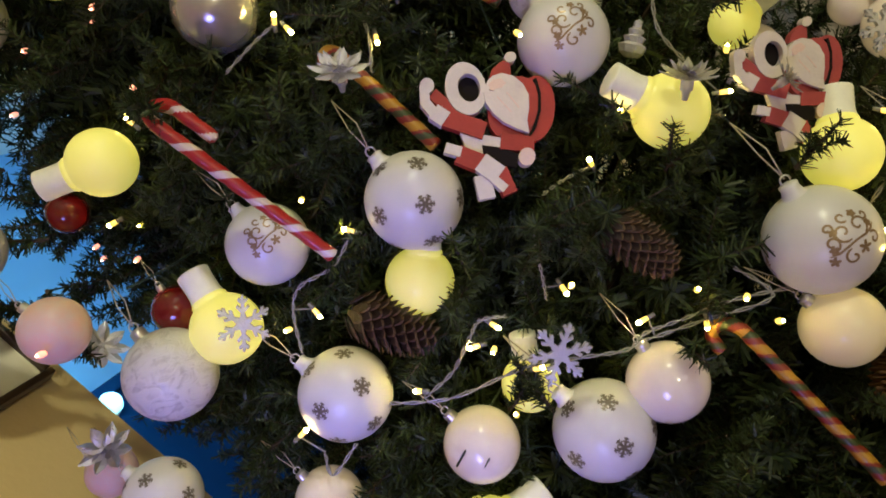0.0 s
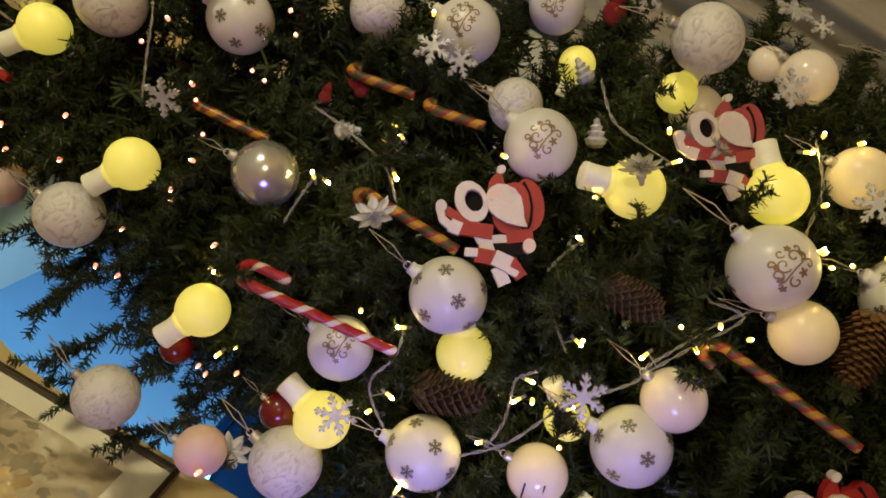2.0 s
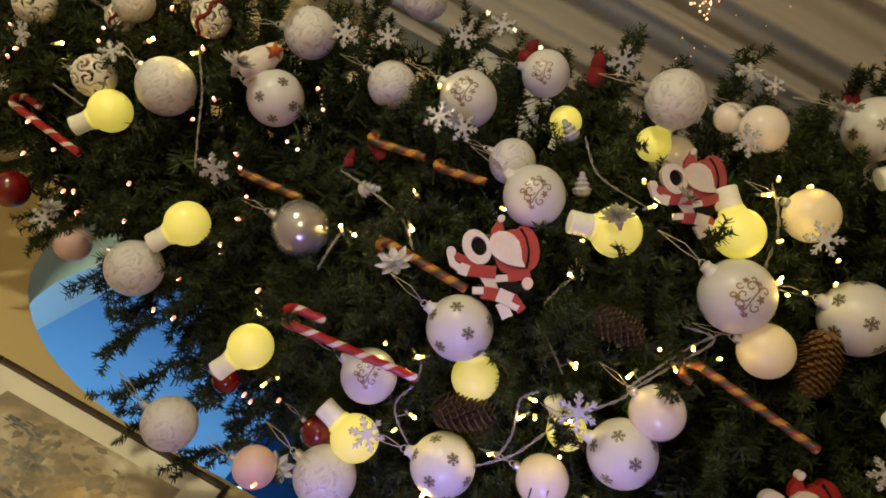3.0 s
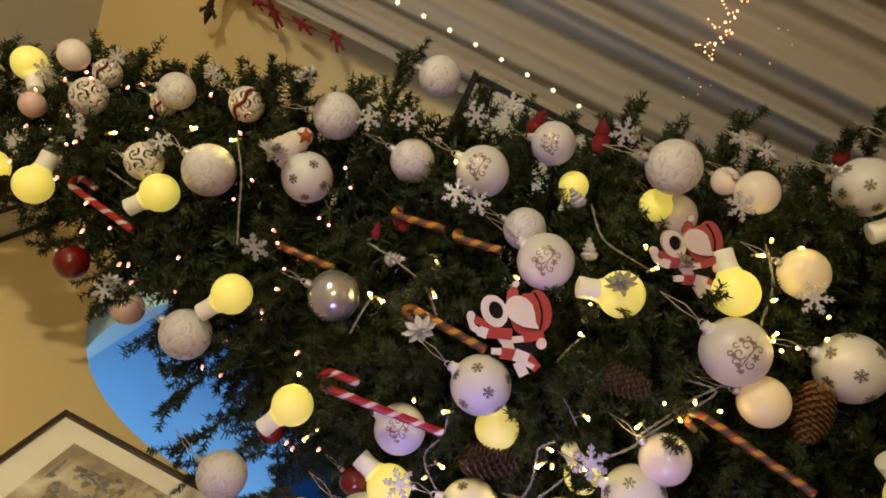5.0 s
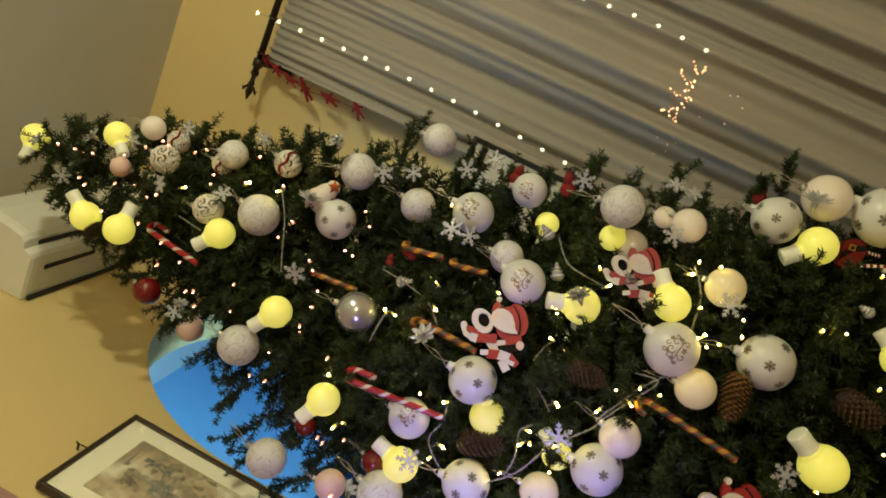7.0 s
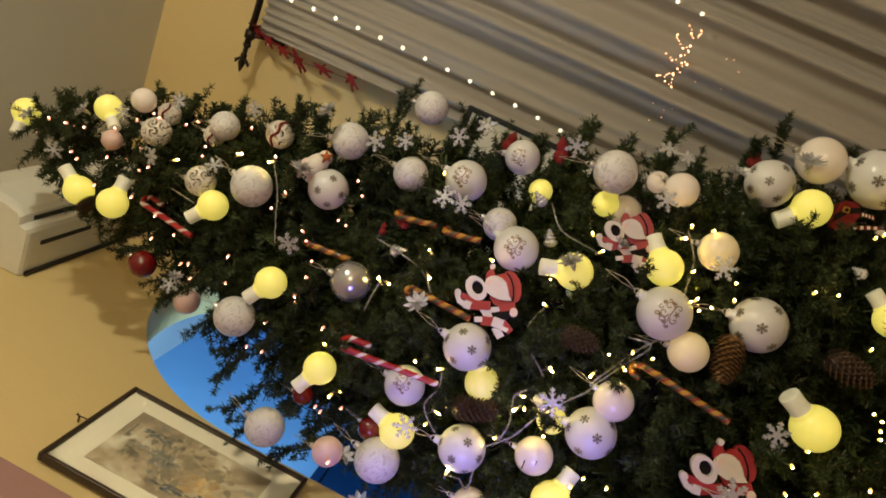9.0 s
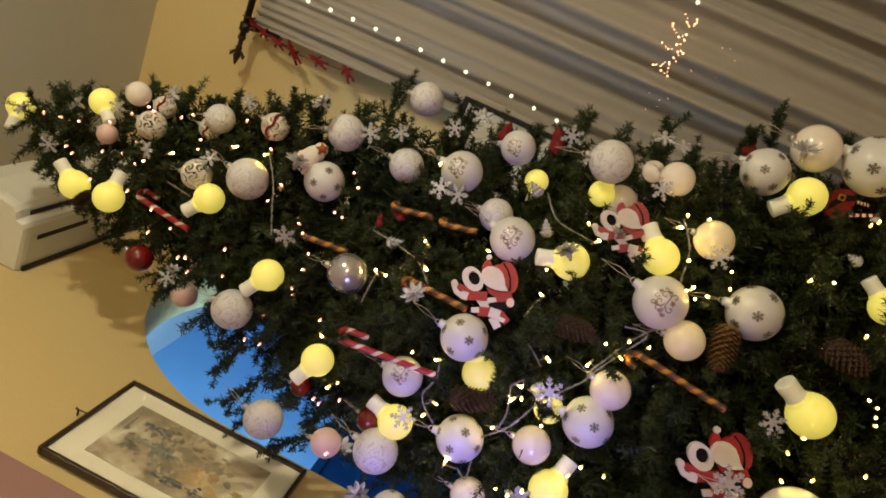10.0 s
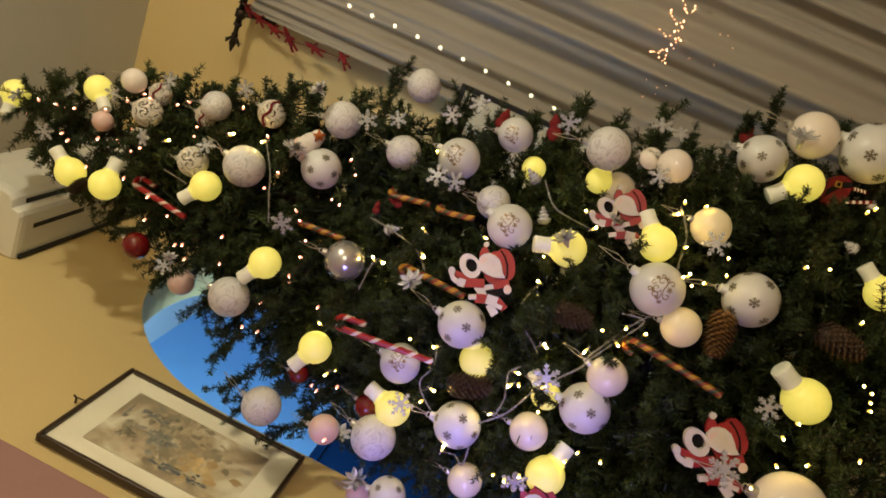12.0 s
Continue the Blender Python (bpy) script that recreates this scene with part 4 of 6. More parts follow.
    # raised arm: white cuff and mitten, red sleeve
    slab(bm, ellipse(-0.408, 0.205, 0.045, 0.05, 14), -0.045, 0.03, WHITE)
    limb((-0.425, 0.20), (-0.415, 0.08), 0.060, [WHITE], -0.01)
    limb((-0.42, 0.10), (-0.345, 0.015), 0.066, [WHITE], -0.012)
    limb((-0.365, 0.045), (-0.285, -0.005), 0.105, [WHITE], -0.006)
    limb((-0.375, 0.165), (-0.22, 0.04), 0.075, [RED], 0.012)
    limb((-0.30, 0.015), (-0.04, -0.065), 0.115, [RED, RED], 0.0)
    # coat, belt and the other arm
    slab(bm, [(-0.205, -0.045), (-0.06, -0.085), (0.06, -0.10), (0.075, -0.165), (-0.03, -0.16), (-0.065, -0.265), (-0.16, -0.225), (-0.165, -0.15)], -0.02, 0.03, WHITE)
    slab(bm, [(-0.055, -0.155), (0.065, -0.165), (0.17, -0.20), (0.165, -0.285), (0.06, -0.275), (-0.04, -0.245)], -0.028, 0.02, BLACK)
    limb((0.06, -0.125), (0.27, -0.135), 0.10, [RED, RED], 0.002)
    slab(bm, ellipse(0.225, -0.218, 0.052, 0.058, 14, -20), -0.04, 0.03, SKIN)
    # crossed legs
    limb((-0.285, -0.185), (-0.185, -0.21), 0.066, [WHITE], -0.015)
    limb((-0.205, -0.22), (-0.055, -0.275), 0.115, [RED, RED], -0.012)
    limb((-0.065, -0.265), (0.055, -0.345), 0.125, [WHITE], -0.016)
    limb((0.055, -0.305), (0.125, -0.455), 0.095, [RED, RED], -0.010)
    limb((0.02, -0.37), (0.095, -0.43), 0.055, [WHITE], -0.018)
    limb((-0.05, -0.345), (-0.015, -0.49), 0.105, [WHITE], 0.004)
    bmesh.ops.recalc_face_normals(bm, faces=bm.faces)
    return mesh_of("wooden_figure", bm, [M[red], M["wood_white"], M["wood_black"], M["skin"]], False)


def wooden_figure(x, y, z, d, spin, tone="bright"):
    ob = new("wooden_figure", shared("figure_" + tone, lambda: figure_mesh("wood_red" if tone == "bright" else "wood_pink")))
    ob.matrix_world = pose(x, y, z, random.uniform(-8, 8), spin, 22) @ Matrix.Scale(d, 4)
    spot(x, y, z, d * 0.42)
    return tagged(ob, "flat red and white painted wooden festive figure ornament", "ornament", "wooden figures on the tree")


def flake_mesh():
    """A six-armed acrylic snowflake, 1 across, cut from one sheet with eased edges."""
    half = [(0.105, 0.0606), (0.20, 0.032), (0.295, 0.118), (0.340, 0.086), (0.275, 0.031), (0.36, 0.029), (0.425, 0.092), (0.465, 0.064), (0.42, 0.028), (0.485, 0.027), (0.515, 0.0)]
    arm = [(x, -y) for x, y in half] + [(x, y) for x, y in half[-2::-1]]
    outline = []
    for k in range(6):
        c, s = math.cos(k * math.pi / 3), math.sin(k * math.pi / 3)
        outline += [(x * c - y * s, x * s + y * c) for x, y in arm]
    bm = bmesh.new()
    rows = []
    for y, k in ((-0.045, 0.965), (-0.030, 1.0), (0.030, 1.0), (0.045, 0.965)):
        rows.append([bm.verts.new((px * k, y, pz * k)) for px, pz in outline])
    n = len(outline)
    for a, b in zip(rows, rows[1:]):
        for i in range(n):
            bm.faces.new((a[i], b[i], b[(i + 1) % n], a[(i + 1) % n]))
    caps = [bm.faces.new(rows[0]), bm.faces.new(rows[-1][::-1])]
    for f in caps:
        f.normal_update()
    bmesh.ops.triangulate(bm, faces=caps, ngon_method="EAR_CLIP")
    bmesh.ops.recalc_face_normals(bm, faces=bm.faces)
    return mesh_of("acrylic_snowflake", bm, M["clear"], False)


def acrylic_snowflake(x, y, z, d, spin):
    ob = new("acrylic_snowflake", shared("acrylic", flake_mesh))
    ob.matrix_world = pose(x, y, z, random.uniform(-25, 25), spin, 20 + random.uniform(-25, 25)) @ Matrix.Scale(d, 4)
    spot(x, y, z, d * 0.42)
    return tagged(ob, "clear frosted acrylic snowflake ornament with six arms", "ornament", "acrylic snowflakes on the tree")


def petal_ring(bm, n, r, width, lift, turn, z0):
    for k in range(n):
        a = 2 * math.pi * k / n + turn
        c, s = math.cos(a), math.sin(a)
        rows = []
        for f, w in ((0.05, 0.25), (0.4, 1.0), (0.75, 0.75), (1.0, 0.08)):
            cx = r * f
            h = z0 + lift * f * f
            rows.append([bm.verts.new((c * cx - s * e * width * w, s * cx + c * e * width * w, h + (0.03 if e == 0 else 0.0))) for e in (-1, 0, 1)])
        for p, q in zip(rows, rows[1:]):
            for i in (0, 1):
                bm.faces.new((p[i], q[i], q[i + 1], p[i + 1]))


def flower_petals():
    bm = bmesh.new()
    petal_ring(bm, 8, 0.5, 0.13, 0.10, 0.0, 0.0)
    petal_ring(bm, 6, 0.34, 0.10, 0.16, 0.3, 0.05)
    petal_ring(bm, 5, 0.20, 0.07, 0.16, 0.1, 0.09)
    bmesh.ops.solidify(bm, geom=bm.faces[:], thickness=0.02)
    return mesh_of("petals", bm, M["clear"], False)


def flower_stem():
    bm = bmesh.new()
    lathe(bm, [(0.0, 0.02), (0.11, 0.0), (0.11, -0.22), (0.08, -0.24), (0.05, -0.40), (0.0, -0.41)], 10)
    return mesh_of("clip", bm, M["clear"])


def crystal_flower(x, y, z, d, spin):
    t = thing("crystal_flower", pose(x, y, z, 38 + random.uniform(-14, 14), spin + 40, 20) @ Matrix.Scale(d, 4), "clear acrylic flower ornament with pointed petals", "ornament", "acrylic flowers on the tree")
    for name, make in (("petals", flower_petals), ("clip", flower_stem)):
        ob = new(name, shared("flower_" + name, make))
        ob.parent = t
    spot(x, y, z, d * 0.4)
    return t


def drop_mesh():
    bm = bmesh.new()
    lathe(bm, [(0.0, 0.5), (0.10, 0.45), (0.12, 0.28), (0.22, 0.22), (0.17, 0.10), (0.30, 0.04), (0.24, -0.10), (0.38, -0.18), (0.32, -0.36), (0.20, -0.46), (0.0, -0.5)], 8)
    return mesh_of("crystal_drop", bm, M["clear"], False)


def crystal_drop(x, y, z, d, spin):
    ob = new("crystal_drop", shared("drop", drop_mesh))
    ob.matrix_world = pose(x, y, z, 10, spin, 20) @ Matrix.Scale(d, 4)
    spot(x, y, z, d * 0.4)
    return tagged(ob, "small faceted clear crystal drop on the light string", "ornament")


def cone_mesh(tone="cone"):
    """A pine cone of overlapping woody scales, 1 long."""
    bm = bmesh.new()
    lathe(bm, [(0.0, -0.46), (0.10, -0.42), (0.15, -0.2), (0.14, 0.1), (0.08, 0.4), (0.0, 0.47)], 12)
    n = 130
    for k in range(n):
        f = (k + 0.5) / n
        z = -0.47 + 0.93 * f
        r = 0.27 * math.sqrt(max(0.0, 1 - (abs(f - 0.36) / 0.68) ** 2.2)) + 0.025
        m = pose(0, 0, z) @ pose(0, 0, 0, 0, 0, math.degrees(k * 2.39996))
        w, l = 0.062 * (0.6 + r * 1.8), r
        lift = 0.10 - 0.05 * f
        pts = [(0.35 * l, -w * 0.4, -0.05), (0.80 * l, -w, lift * 0.3), (l, -w * 0.6, lift * 0.85), (l * 1.10, 0, lift), (l, w * 0.6, lift * 0.85), (0.80 * l, w, lift * 0.3), (0.35 * l, w * 0.4, -0.05)]
        top = [bm.verts.new(m @ Vector(p)) for p in pts]
        low = [bm.verts.new(m @ Vector((p[0] * 0.98, p[1] * 0.9, p[2] - 0.016))) for p in pts]
        bm.faces.new(top).material_index = 0
        bm.faces.new(low[::-1])
        for i in range(7):
            j = (i + 1) % 7
            bm.faces.new((top[j], top[i], low[i], low[j])).material_index = 1 if i in (1, 2, 3, 4) else 0
    return mesh_of("pine_cone", bm, [M[tone], M["cone_tip"]], False)


def pine_cone(x, y, z, d, spin, tone="cone"):
    ob = new("pine_cone", shared(tone, lambda: cone_mesh(tone)))
    ob.matrix_world = pose(x, y, z, random.uniform(-12, 12), spin, 20) @ Matrix.Scale(d, 4)
    spot(x, y, z, d * 0.40)
    return tagged(ob, "brown open pine cone tucked among the branches" if tone == "cone" else "golden brown long pine cone beside a white bauble, coloured brighter as if lit by a lamp", "pine cone", "pine cones on the tree")


def sprite_mesh(body, trim):
    """A small stuffed felt ornament: rounded body, head and pointed cap."""
    bm = bmesh.new()
    for c, r, i in (((0, 0, -0.15), (0.32, 0.22, 0.34), 0), ((0, -0.02, 0.22), (0.24, 0.20, 0.22), 1), ((0, -0.18, -0.12), (0.08, 0.06, 0.08), 2)):
        g = bmesh.ops.create_uvsphere(bm, u_segments=16, v_segments=10, radius=1.0)
        bmesh.ops.transform(bm, matrix=Matrix.Translation(c) @ Matrix.Diagonal((*r, 1)), verts=g["verts"])
        for f in {f for v in g["verts"] for f in v.link_faces}:
            f.material_index = i
    lathe(bm, [(0.25, 0.28), (0.22, 0.36), (0.10, 0.55), (0.03, 0.66), (0.0, 0.68)], 14, 0)
    return mesh_of("felt_sprite", bm, [M[body], M[trim], M["rust"]])


def plump_mesh():
    """A plump white stuffed ornament with an orange star at its head end and two pale pink arms; one plain mesh."""
    bm = bmesh.new()
    for c, r, i in (((0.0, 0.0, 0.0), (0.36, 0.30, 0.52), 0), ((-0.02, 0.0, 0.42), (0.25, 0.23, 0.24), 0), ((0.30, -0.05, -0.30), (0.11, 0.09, 0.22), 1), ((-0.30, -0.05, -0.22), (0.10, 0.09, 0.18), 1)):
        g = bmesh.ops.create_uvsphere(bm, u_segments=20, v_segments=12, radius=1.0)
        bmesh.ops.transform(bm, matrix=Matrix.Translation(c) @ Matrix.Diagonal((*r, 1)), verts=g["verts"])
        for f in {f for v in g["verts"] for f in v.link_faces}:
            f.material_index = i
    pts = [(0.06 + (0.24 if k % 2 == 0 else 0.10) * math.cos(k * math.pi / 5), 0.50 + (0.24 if k % 2 == 0 else 0.10) * math.sin(k * math.pi / 5)) for k in range(10)]
    slab(bm, pts, -0.30, -0.20, 2)
    return mesh_of("felt_sprite", bm, [M["wood_white"], M["skin"], M["orange_felt"]])


def belted_mesh():
    """A plump red felt torso with a black belt, a gold buckle and two striped legs; one plain mesh."""
    bm = bmesh.new()
    bm_red = [(-0.27, -0.19), (-0.22, 0.02), (-0.09, 0.28), (0.05, 0.31), (0.27, 0.26), (0.26, 0.03), (0.10, -0.22), (-0.14, -0.27)]
    slab(bm, bm_red, -0.06, 0.10, 0)
    slab(bm, [(-0.25, -0.10), (-0.21, 0.04), (0.02, 0.18), (0.265, 0.17), (0.26, 0.06), (0.03, 0.06)], -0.068, -0.05, 1)
    slab(bm, [(-0.07, 0.10), (-0.02, 0.21), (0.09, 0.17), (0.05, 0.06)], -0.08, -0.05, 2)
    slab(bm, [(-0.03, 0.11), (0.0, 0.17), (0.06, 0.15), (0.03, 0.09)], -0.086, -0.05, 1)
    for p, q in (((0.29, 0.06), (0.55, -0.03)), ((0.09, -0.20), (0.64, -0.22))):
        n = 9
        for i in range(n):
            a, b = Vector(p).lerp(Vector(q), i / n), Vector(p).lerp(Vector(q), (i + 1) / n)
            slab(bm, [(a.x, a.y - 0.03), (b.x, b.y - 0.03), (b.x, b.y + 0.03), (a.x, a.y + 0.03)], -0.03, 0.03, 3 if i % 2 else 0)
    slab(bm, ellipse(0.64, -0.30, 0.08, 0.05, 14), -0.05, 0.05, 3)
    bmesh.ops.recalc_face_normals(bm, faces=bm.faces)
    return mesh_of("belted_figure", bm, [M["felt"], M["wood_black"], M["gold"], M["wood_white"]], False)


def belted_figure(x, y, z, d, spin):
    ob = new("belted_figure", shared("belted", belted_mesh))
    ob.matrix_world = pose(x, y, z, 0, spin, 20) @ Matrix.Scale(d, 4)
    spot(x, y, z, d * 0.3)
    return tagged(ob, "red felt figure with a black belt, gold buckle and striped legs", "ornament")


def felt_sprite(x, y, z, d, spin, tone="plain"):
    ob = new("felt_sprite", shared("sprite_" + tone, lambda: plump_mesh() if tone == "white" else sprite_mesh("felt", "felt")))
    ob.matrix_world = pose(x, y, z, 0, spin, 20) @ Matrix.Scale(d, 4)
    spot(x, y, z, d * 0.4)
    return tagged(ob, "small plain red felt ornament half hidden in the needles" if tone == "plain" else "small plump white stuffed ornament with an orange star", "ornament")


def clear_light_cable(points, lamps):
    """A stretch of clear twisted cable across the tree with rice lamps on it."""
    pts = [Vector(p) for p in points]
    t = thing("clear_light_cable", Matrix.Translation(pts[0]), "clear twisted lamp cable with warm rice lamps lying on the branches", "string lights", "clear lamp cables on the tree")
    smooth = []
    for i in range(len(pts) - 1):
        p0, p1, p2, p3 = pts[max(i - 1, 0)], pts[i], pts[i + 1], pts[min(i + 2, len(pts) - 1)]
        for k in range(10):
            f = k / 10
            smooth.append(0.5 * (2 * p1 + (p2 - p0) * f + (2 * p0 - 5 * p1 + 4 * p2 - p3) * f * f + (3 * p1 - p0 - 3 * p2 + p3) * f * f * f))
    smooth.append(pts[-1])
    for strand in (0, 3.1416):
        bm = bmesh.new()
        line = []
        for i, p in enumerate(smooth):
            a = i * 0.9 + strand
            line.append(p - pts[0] + Vector((math.cos(a), 0.3 * math.sin(a), math.sin(a))) * 0.0011)
        tube(bm, line, 0.00085, 5)
        part("strand", bm, M["cable"], t)
    for p in lamps:
        p = Vector(p)
        near = min(smooth, key=lambda q: (q - p).length)
        way = Vector((random.uniform(-1, 1), random.uniform(-0.4, 0.2), random.uniform(-1, 1))).normalized()
        bm = bmesh.new()
        tube(bm, [p - pts[0] + way * q for q in (0.0, 0.004, 0.007, 0.009, 0.010)], [0.0018, 0.0022, 0.0020, 0.0016, 0.0008], 8, lambda i, k: 0 if i >= 2 else 1)
        part("rice_lamp", bm, [M["led"], M["halo_cap"]], t, "lit warm rice lamp")
        bm = bmesh.new()
        if (near - p).length < 0.05:
            tube(bm, [near - pts[0], p - pts[0]], 0.0009, 5)
        tube(bm, [p - pts[0] - way * 0.006, p - pts[0]], 0.0020, 6)
        part("lamp_holder", bm, M["cable"], t)


bauble("flake", -0.497, 1.036, 1.321, 0.0789, 5)
bauble("flake", -0.655, 1.009, 1.256, 0.0796, 31)
bauble("flake", -0.528, 1.021, 1.085, 0.0818, 2)
bauble("flake", -0.274, 1.111, 0.926, 0.0874, 44)
bauble("flake", -0.080, 1.242, 0.989, 0.0790, 41)
bauble("flake", -0.389, 1.130, 1.661, 0.0715, 35)
bauble("flake", -0.004, 1.273, 0.832, 0.1005, 26)
bauble("flake", -0.781, 0.926, 1.311, 0.0611, 0)
bauble("scroll", -0.312, 1.074, 1.068, 0.0850, 20)
bauble("scroll", -0.334, 1.115, 1.319, 0.0753, 20)
bauble("scroll", -0.281, 1.178, 1.449, 0.0728, 20)
bauble("scroll", -0.606, 1.023, 1.387, 0.0687, 35)
bauble("scroll", -0.212, 1.233, 1.380, 0.0620, 8)
bauble("frost", -0.653, 1.046, 1.717, 0.0727, 29)
bauble("frost", -0.776, 0.975, 1.574, 0.0686, 4)
bauble("frost", -0.439, 1.108, 1.788, 0.0740, 7)
bauble("frost", -0.728, 0.974, 1.374, 0.0761, 19)
bauble("frost", -0.304, 1.174, 1.667, 0.0662, 20)
bauble("frost", -0.202, 1.244, 1.568, 0.0611, 1)
bauble("frost", -0.311, 1.171, 1.543, 0.0616, 23)
bauble("frost", -0.317, 1.147, 1.362, 0.0578, 23)
bauble("frost", -0.162, 1.193, 1.226, 0.0736, 17)
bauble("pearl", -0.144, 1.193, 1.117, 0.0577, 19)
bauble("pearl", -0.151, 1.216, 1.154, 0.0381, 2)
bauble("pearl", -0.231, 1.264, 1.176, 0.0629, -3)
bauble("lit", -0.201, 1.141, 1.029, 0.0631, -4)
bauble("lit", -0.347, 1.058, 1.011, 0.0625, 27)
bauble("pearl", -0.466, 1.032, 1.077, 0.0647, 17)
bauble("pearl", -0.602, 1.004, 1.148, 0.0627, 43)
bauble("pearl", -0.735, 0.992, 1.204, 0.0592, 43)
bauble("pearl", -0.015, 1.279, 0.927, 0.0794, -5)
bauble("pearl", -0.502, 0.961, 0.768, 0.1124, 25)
bauble("silver", -0.501, 1.069, 1.549, 0.0709, 26)
bauble("rose", -0.717, 1.119, 1.847, 0.0505, 14)
bauble("rose", -0.704, 0.903, 1.446, 0.0480, 9)
bauble("net", -0.382, 1.178, 1.904, 0.0543, 44)
bauble("lace", -0.443, 1.153, 2.018, 0.0547, 23)
bauble("lace", -0.478, 1.118, 1.888, 0.0554, 10)
bauble("rose", -0.496, 1.148, 2.099, 0.0385, 14)
bauble("red", -0.680, 1.104, 1.947, 0.0517, 30)
bauble("red", -0.701, 1.005, 1.409, 0.0416, 34)
bauble("red", -0.733, 1.047, 1.550, 0.0367, 27)
bauble("rose", -0.826, 0.952, 1.358, 0.0423, -1)
bauble("knit", -0.352, 1.182, 1.799, 0.0516, 25)
bauble("knit", -0.418, 1.205, 2.033, 0.0434, 44)
bauble("knit", -0.419, 1.208, 1.934, 0.0411, 18)
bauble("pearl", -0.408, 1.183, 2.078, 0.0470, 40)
light_bulb(-0.548, 1.205, 2.338, 0.0549, -102)
light_bulb(-0.455, 1.186, 2.148, 0.0523, -140)
light_bulb(-0.606, 1.115, 2.119, 0.0560, 34)
light_bulb(-0.599, 1.117, 2.046, 0.0578, 85)
light_bulb(-0.504, 1.104, 1.845, 0.0550, -53)
light_bulb(-0.564, 1.054, 1.677, 0.0562, -58)
light_bulb(-0.641, 1.005, 1.529, 0.0557, -65)
light_bulb(-0.552, 1.052, 1.273, 0.0586, 56)
light_bulb(-0.672, 0.992, 1.365, 0.0588, 14)
light_bulb(-0.318, 1.087, 1.219, 0.0600, -17)
light_bulb(-0.255, 1.111, 1.095, 0.0593, 48)
light_bulb(-0.089, 1.235, 0.913, 0.0634, -45)
light_bulb(-0.370, 1.060, 0.792, 0.0715, 26)
light_bulb(-0.184, 1.137, 0.754, 0.0542, 35)
light_bulb(-0.553, 1.049, 1.145, 0.0489, 37)
light_bulb(-0.651, 0.985, 1.094, 0.0642, 104)
light_bulb(-0.254, 1.239, 1.326, 0.0425, -98)
light_bulb(-0.224, 1.229, 1.214, 0.0455, 98)
candy_cane("red", (-0.560, 0.959, 1.503), (-0.559, 0.992, 1.337), 1)
candy_cane("gold", (-0.400, 1.061, 1.070), (-0.404, 1.013, 0.919), -1, 0.0058, 1.2)
candy_cane("gold", (-0.456, 1.057, 1.452), (-0.455, 1.047, 1.336), -1, 0.0060)
candy_cane("gold", (-0.483, 1.091, 1.655), (-0.476, 1.094, 1.567), 0)
candy_cane("red", (-0.573, 1.123, 1.995), (-0.579, 1.103, 1.866), 1)
candy_cane("gold", (-0.371, 1.108, 1.526), (-0.357, 1.111, 1.456), 1)
candy_cane("gold", (-0.360, 1.108, 1.439), (-0.346, 1.107, 1.377), 1)
wooden_figure(-0.415, 1.063, 1.317, 0.1261, 50)
wooden_figure(-0.493, 1.006, 0.880, 0.1352, 46)
wooden_figure(-0.241, 1.121, 1.162, 0.1072, 44, "faded")
belted_figure(-0.082, 1.265, 0.851, 0.0873, 64)
wooden_figure(-0.693, 0.939, 1.084, 0.1073, 20)
acrylic_snowflake(-0.476, 1.040, 1.666, 0.0414, 39)
acrylic_snowflake(-0.644, 0.972, 1.355, 0.0442, 16)
acrylic_snowflake(-0.491, 0.983, 1.166, 0.0474, 35)
acrylic_snowflake(-0.427, 1.088, 1.857, 0.0355, 11)
acrylic_snowflake(-0.466, 1.092, 1.978, 0.0343, 10)
acrylic_snowflake(-0.555, 1.119, 2.192, 0.0364, 5)
acrylic_snowflake(-0.371, 1.160, 1.995, 0.0352, 41)
acrylic_snowflake(-0.277, 1.139, 1.616, 0.0386, 34)
acrylic_snowflake(-0.305, 1.111, 1.463, 0.0430, 40)
acrylic_snowflake(-0.303, 1.112, 1.432, 0.0375, 12)
acrylic_snowflake(-0.184, 1.204, 1.456, 0.0390, 45)
acrylic_snowflake(-0.216, 1.177, 1.490, 0.0367, 8)
acrylic_snowflake(-0.152, 1.213, 1.303, 0.0423, 50)
acrylic_snowflake(-0.094, 1.217, 1.163, 0.0413, 50)
acrylic_snowflake(-0.213, 1.095, 1.020, 0.0435, 8)
acrylic_snowflake(-0.480, 0.949, 0.883, 0.0545, 36)
acrylic_snowflake(-0.639, 0.914, 1.144, 0.0449, 41)
acrylic_snowflake(-0.658, 1.051, 1.854, 0.0369, 40)
acrylic_snowflake(-0.530, 1.159, 2.298, 0.0330, 40)
acrylic_snowflake(-0.428, 1.127, 2.077, 0.0310, 35)
acrylic_snowflake(-0.094, 1.215, 1.130, 0.0280, 37)
acrylic_snowflake(-0.317, 1.136, 1.839, 0.0336, 34)
acrylic_snowflake(-0.383, 0.998, 0.859, 0.0416, 54)
acrylic_snowflake(-0.163, 1.153, 1.136, 0.0399, 28)
acrylic_snowflake(-0.258, 1.156, 1.570, 0.0329, 29)
crystal_flower(-0.450, 1.001, 1.421, 0.0447, 5)
crystal_flower(-0.738, 0.957, 1.428, 0.0434, 56)
crystal_flower(-0.262, 1.135, 1.712, 0.0385, -8)
crystal_flower(-0.363, 1.092, 1.707, 0.0442, 52)
crystal_flower(-0.468, 1.155, 2.177, 0.0364, -20)
crystal_flower(-0.082, 1.192, 1.055, 0.0363, 32)
crystal_flower(-0.638, 1.053, 1.849, 0.0306, 45)
crystal_flower(-0.245, 1.094, 1.172, 0.0302, 60)
